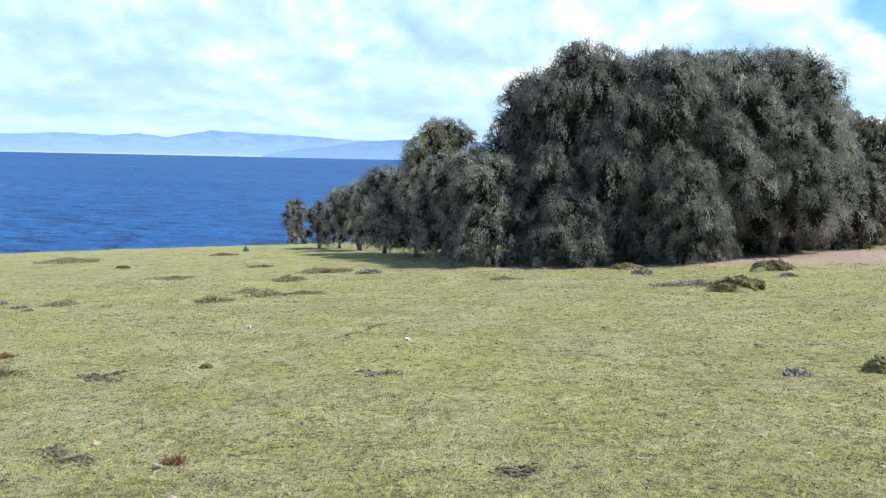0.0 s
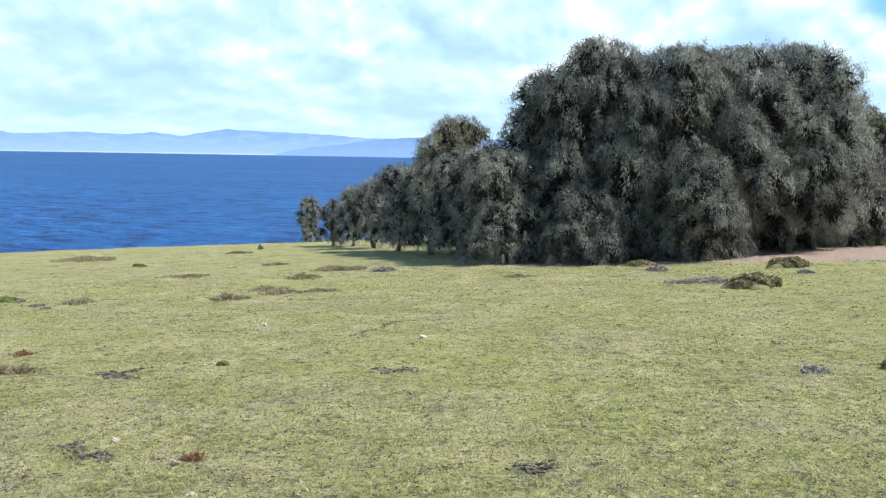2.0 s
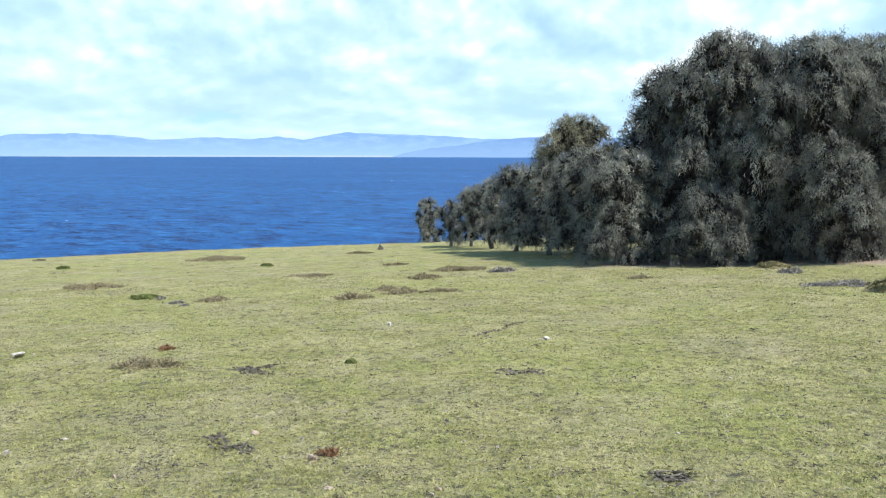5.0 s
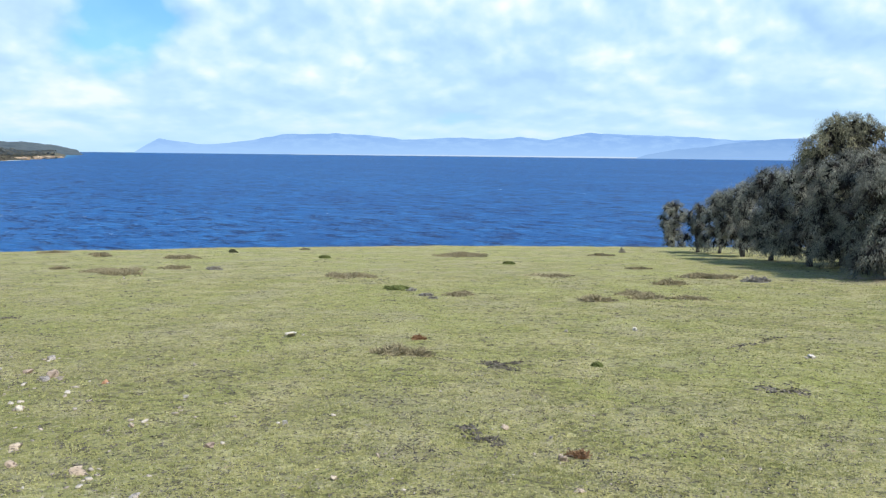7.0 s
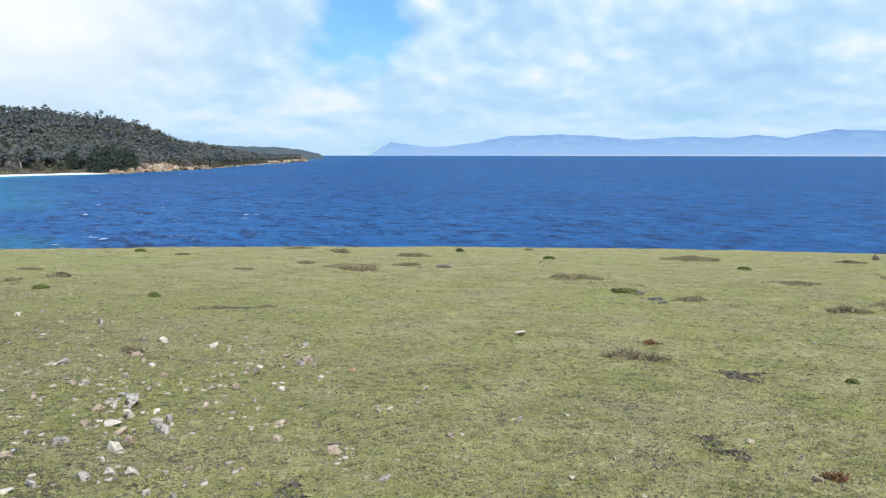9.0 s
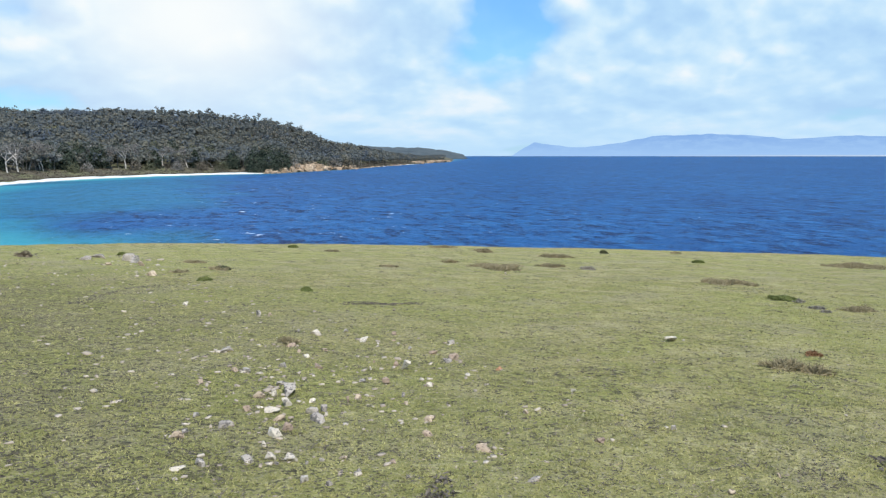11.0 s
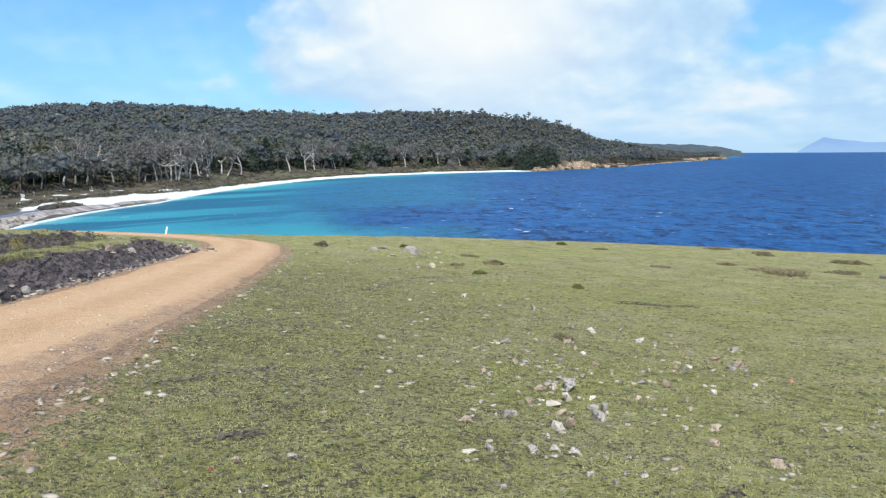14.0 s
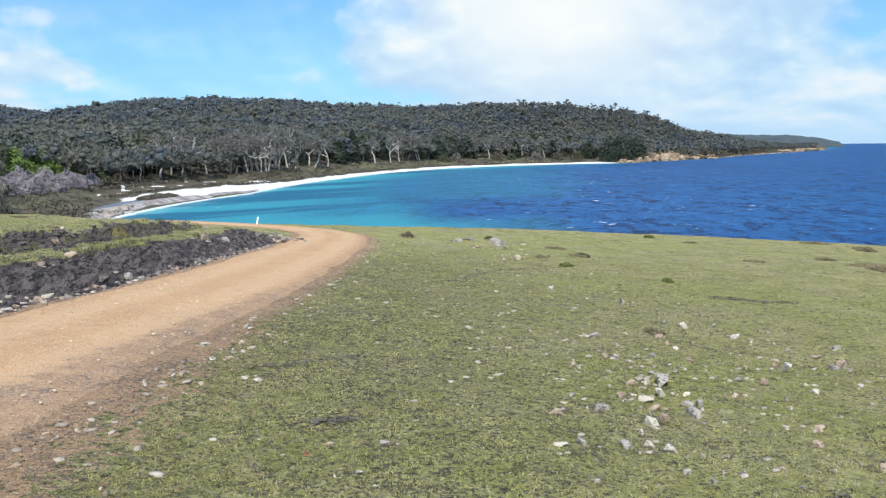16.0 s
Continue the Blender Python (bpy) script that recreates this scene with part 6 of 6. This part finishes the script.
    # the dark front of the forest behind the pale trunks
    for k in range(34):
        az = 65.5 + 31 * (k + r.uniform(0.1, 0.9)) / 34
        back = 66 + 44 * float(smooth(86, 90, np.array([az]))[0]) + r.uniform(0, 26)
        round_bush(az, back, r.uniform(8, 13), r.uniform(8, 12), 430 + k, PINE_LEAF if r.random() < 0.5 else COAST_LEAF, "dense dark tree at the front of the forest", 1300, 0.5)
    for k, (az, u, h, w) in enumerate([(97.4, 84, 3.5, 6), (96.2, 90, 4.0, 6), (97.2, 112, 7.5, 8), (96.0, 122, 9.0, 9), (91.3, 118, 5, 7), (89.3, 110, 5, 7)]):
        round_bush(az, u, h, w, 351 + k, HEATH if k % 2 else COAST_LEAF, "dark bush on the flat behind the beach", 1200)


build_bay_trees()


def ball():
    bm = bmesh.new()
    bmesh.ops.create_icosphere(bm, subdivisions=1, radius=1.0)
    out = np.array([v.co[:] for v in bm.verts]), np.array([[v.index for v in f.verts] for f in bm.faces])
    bm.free()
    return out


BALL = ball()


def crest_gum(az, back, height, seed):
    """A tall thin gum standing clear of the canopy, bare below, with a few flat leaf clumps on top."""
    r = np.random.default_rng(seed)
    tree = tagged(new("gum_tree"), "tall thin gum standing above the forest crest", "tree", "gums on the crest")
    d0, dr = float(shore_at(np.array([az]))[0]), float(ridge_at(np.array([az]))[1][0])
    tree.location = on_far(az, dr - d0 - back)
    lean = r.normal(0, 0.05, 2) * height
    stem = np.array([(lean[0] * u ** 2, lean[1] * u ** 2, height * u) for u in np.linspace(0, 0.92, 6)])
    pieces, clumps = [tube(stem, np.linspace(0.30, 0.12, 6), 5)], [stem[-1]]
    for _ in range(int(r.integers(3, 6))):
        root = stem[int(r.integers(3, 6))]
        tip = root + [r.normal(0, 1.5), r.normal(0, 1.5), r.uniform(0.8, 2.4)]
        pieces.append(tube([root, (root + tip) / 2 + [0, 0, 0.2], tip], [0.14, 0.10, 0.06], 4))
        clumps.append(tip)
    v, f = joined(pieces)
    part("trunk", mesh_of("trunk", v, f, FOREST_TRUNK, True), tree)
    v, f = leaf_triangles(np.array(clumps)[r.integers(0, len(clumps), 150)], 0.75, np.full(150, 0.5), r, 0.5)
    part("crown", mesh_of("crown", v, f, FOREST_LEAF, attrs={"tone": np.full(len(v), 0.35)}), tree)


def build_crest_gums():
    r = np.random.default_rng(83)
    for k in range(46):
        az = 58.4 + 13.0 * r.random() ** 1.35
        crest_gum(az, r.uniform(-6, 75), r.uniform(11.5, 16.0) * (0.8 + 0.2 * float(smooth(58.5, 61, np.array([az]))[0])), 500 + k)


build_crest_gums()


def build_forest():
    """The far woods: many crowns of loose leaf sprays with bare stems showing between them."""
    r = np.random.default_rng(21)
    tv, tf, lv, lf, toff, loff = [], [], [], [], 0, 0
    n = 8600
    az = r.uniform(50.6, 108, n)
    el, dr = ridge_at(az)
    d0 = shore_at(az)
    lo = np.minimum(78 + 50 * smooth(86, 90, az) + 40 * smooth(96, 99, az), (dr - d0) * 0.12 + 14)
    u = lo + (dr + 45 - d0 - lo) * r.random(n) ** 1.05
    dist = d0 + u
    x, y, z = -np.sin(np.radians(az)) * dist, np.cos(np.radians(az)) * dist, far_height(az, dist)
    h = r.uniform(7.5, 12.0, n) * (0.60 + 0.35 * smooth(52, 54.5, az))
    # distant crowns shifted to the bluer tones, air haze put into the leaf colour
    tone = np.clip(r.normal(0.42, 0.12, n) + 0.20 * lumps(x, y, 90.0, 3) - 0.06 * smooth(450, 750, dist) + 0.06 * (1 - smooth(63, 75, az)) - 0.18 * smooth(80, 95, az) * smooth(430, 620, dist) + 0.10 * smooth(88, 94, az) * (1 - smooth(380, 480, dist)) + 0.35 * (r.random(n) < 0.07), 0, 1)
    # taller bare-stemmed gums along the crest towards the point
    crest = (np.abs(dist - dr) < 70) & (az > 57) & (az < 70) & (r.random(n) < 0.35)
    h = np.where(crest, np.clip(h * 1.1, 9.0, 12.5), h)
    tones = []
    for i in range(n):
        near = dist[i] < 480
        k = 64 if near else 30
        wide = h[i] * r.uniform(0.20, 0.34)
        blobs = np.stack([r.normal(0, wide * 0.9, 5), r.normal(0, wide * 0.9, 5), h[i] * r.uniform(0.72 if crest[i] else 0.55, 0.94 if crest[i] else 0.86, 5)], -1) * ([0.7, 0.7, 1.0] if crest[i] else [1.0, 1.0, 1.0])
        size = wide * r.uniform(0.45, 0.75, 5) * (0.6 if crest[i] else 1.0)
        pick = r.integers(0, 5, k)
        q = r.normal(size=(k, 3))
        q /= np.linalg.norm(q, axis=1, keepdims=True)
        c = blobs[pick] + q * size[pick][:, None] * [1, 1, 0.7] + [x[i], y[i], z[i]]
        v, f = facing_triangles(c, q, np.full(k, 0.56 if near else 0.88), r, 0.8)
        shade = tone[i] + 0.05 * r.normal(size=len(v) // 3)
        lv.append(v)
        lf.append(f + loff)
        loff += len(v)
        tones.append(np.repeat(shade, 3))
        # the closed inside of the crown
        for b, w in zip(blobs[:2], size[:2] * 1.15):
            v = BALL[0] * (w * 0.76 * r.uniform(0.6, 1.15, (len(BALL[0]), 1))) * [1, 1, 0.7] + b + [x[i], y[i], z[i]]
            lv.append(v)
            lf.append(BALL[1] + loff)
            loff += len(v)
            tones.append(np.full(len(v), tone[i]))
        if crest[i] or r.random() < 0.22:
            w = 0.16 if near else 0.22
            lean = r.normal(0, 0.6, 2)
            v, f = tube([(x[i], y[i], z[i]), (x[i] + lean[0], y[i] + lean[1], z[i] + h[i] * 0.9)], [w, w * 0.5], 3)
            tv.append(v)
            tf.append(f + toff)
            toff += len(v)
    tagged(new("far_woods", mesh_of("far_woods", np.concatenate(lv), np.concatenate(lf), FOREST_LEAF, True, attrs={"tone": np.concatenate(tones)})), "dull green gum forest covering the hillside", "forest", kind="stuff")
    tagged(new("far_stems", mesh_of("far_stems", np.concatenate(tv), np.concatenate(tf), FOREST_TRUNK)), "pale gum stems in the hillside forest", "forest", kind="stuff")


build_forest()


def build_heath():
    """Low scrub on the dune and flat behind the beach, and on the headland."""
    r = np.random.default_rng(31)
    n = 3600
    az = r.uniform(50.5, 108, n)
    spit = smooth(86, 90, az)
    u = np.where(az < 62.5, r.uniform(7, 45, n), (27 + 44 * spit) + r.random(n) ** 1.6 * 50)
    u = np.where(az > 98, r.uniform(4, 90, n), u)
    edge = (r.random(n) < 0.3) & (az > 62.5) & (az < 97)
    u = np.where(edge, 15 + 32 * spit + r.uniform(0, 5, n), u)
    d = shore_at(az) + u
    x, y, z = -np.sin(np.radians(az)) * d, np.cos(np.radians(az)) * d, far_height(az, d)
    k = 22
    s = np.repeat(r.uniform(0.35, 1.0, n) * (1 + 1.3 * (az < 62.5)), k)
    q = r.normal(size=(n * k, 3))
    q[:, 2] = np.abs(q[:, 2]) * 0.55
    c = np.repeat(np.stack([x, y, z], -1), k, 0) + q * s[:, None] * [0.8, 0.8, 0.7]
    v, f = leaf_triangles(c, 0.1, 0.34 * s, r)
    tagged(new("heath_scrub", mesh_of("heath_scrub", v, f, HEATH)), "low brownish coastal scrub behind the beach", "scrub", kind="stuff")


build_heath()


def shore_rocks():
    """Sandstone ledges and blocks on the point, shingle blocks at the near end of the beach."""
    r = np.random.default_rng(41)
    blocks = []
    for k in range(6):
        me = stone_mesh("shore_rock", 400 + k, 0.75)
        me.materials.append(SANDSTONE)
        blocks.append(me)
    greys = []
    for k in range(4):
        me = stone_mesh("shore_rock", 420 + k, 0.75)
        me.materials.append(ROCK[1])
        greys.append(me)

    def rock(az, u, w, h, label, kinds=blocks):
        x, y, z = on_far(az, u)
        ob = new("shore_rock", kinds[r.integers(len(kinds))])
        ob.matrix_world = Matrix.Translation((x, y, z + h * 0.2)) @ Matrix.Rotation(r.uniform(0, 6.28), 4, "Z") @ Matrix.Diagonal((w, w * r.uniform(0.6, 1), h * 1.6, 1))
        tagged(ob, label, "rock", "shore rocks")

    for _ in range(90):
        az = r.uniform(56.6, 62.6)
        cliff = 1.0 + 0.9 * float(np.exp(-((az - 60.0) / 1.2) ** 2))
        rock(az, r.uniform(-3, 20 * cliff), r.uniform(3, 9), r.uniform(1.2, 4.4) * cliff, "weathered orange sandstone block on the point")
    for _ in range(26):
        rock(r.uniform(50.25, 52.6), r.uniform(-4, 14), r.uniform(8, 20), r.uniform(2, 6), "pale sandstone ledge at the tip of the point")
    for _ in range(24):
        rock(r.uniform(53.0, 56.6), r.uniform(-3, 6), r.uniform(3, 8), r.uniform(0.8, 2), "low sandstone block along the shore")
    for _ in range(40):
        rock(r.uniform(95.5, 99.5), r.uniform(-2, 16), r.uniform(0.8, 2.6), r.uniform(0.4, 1.0), "grey shore rock at the end of the spit", greys)


shore_rocks()
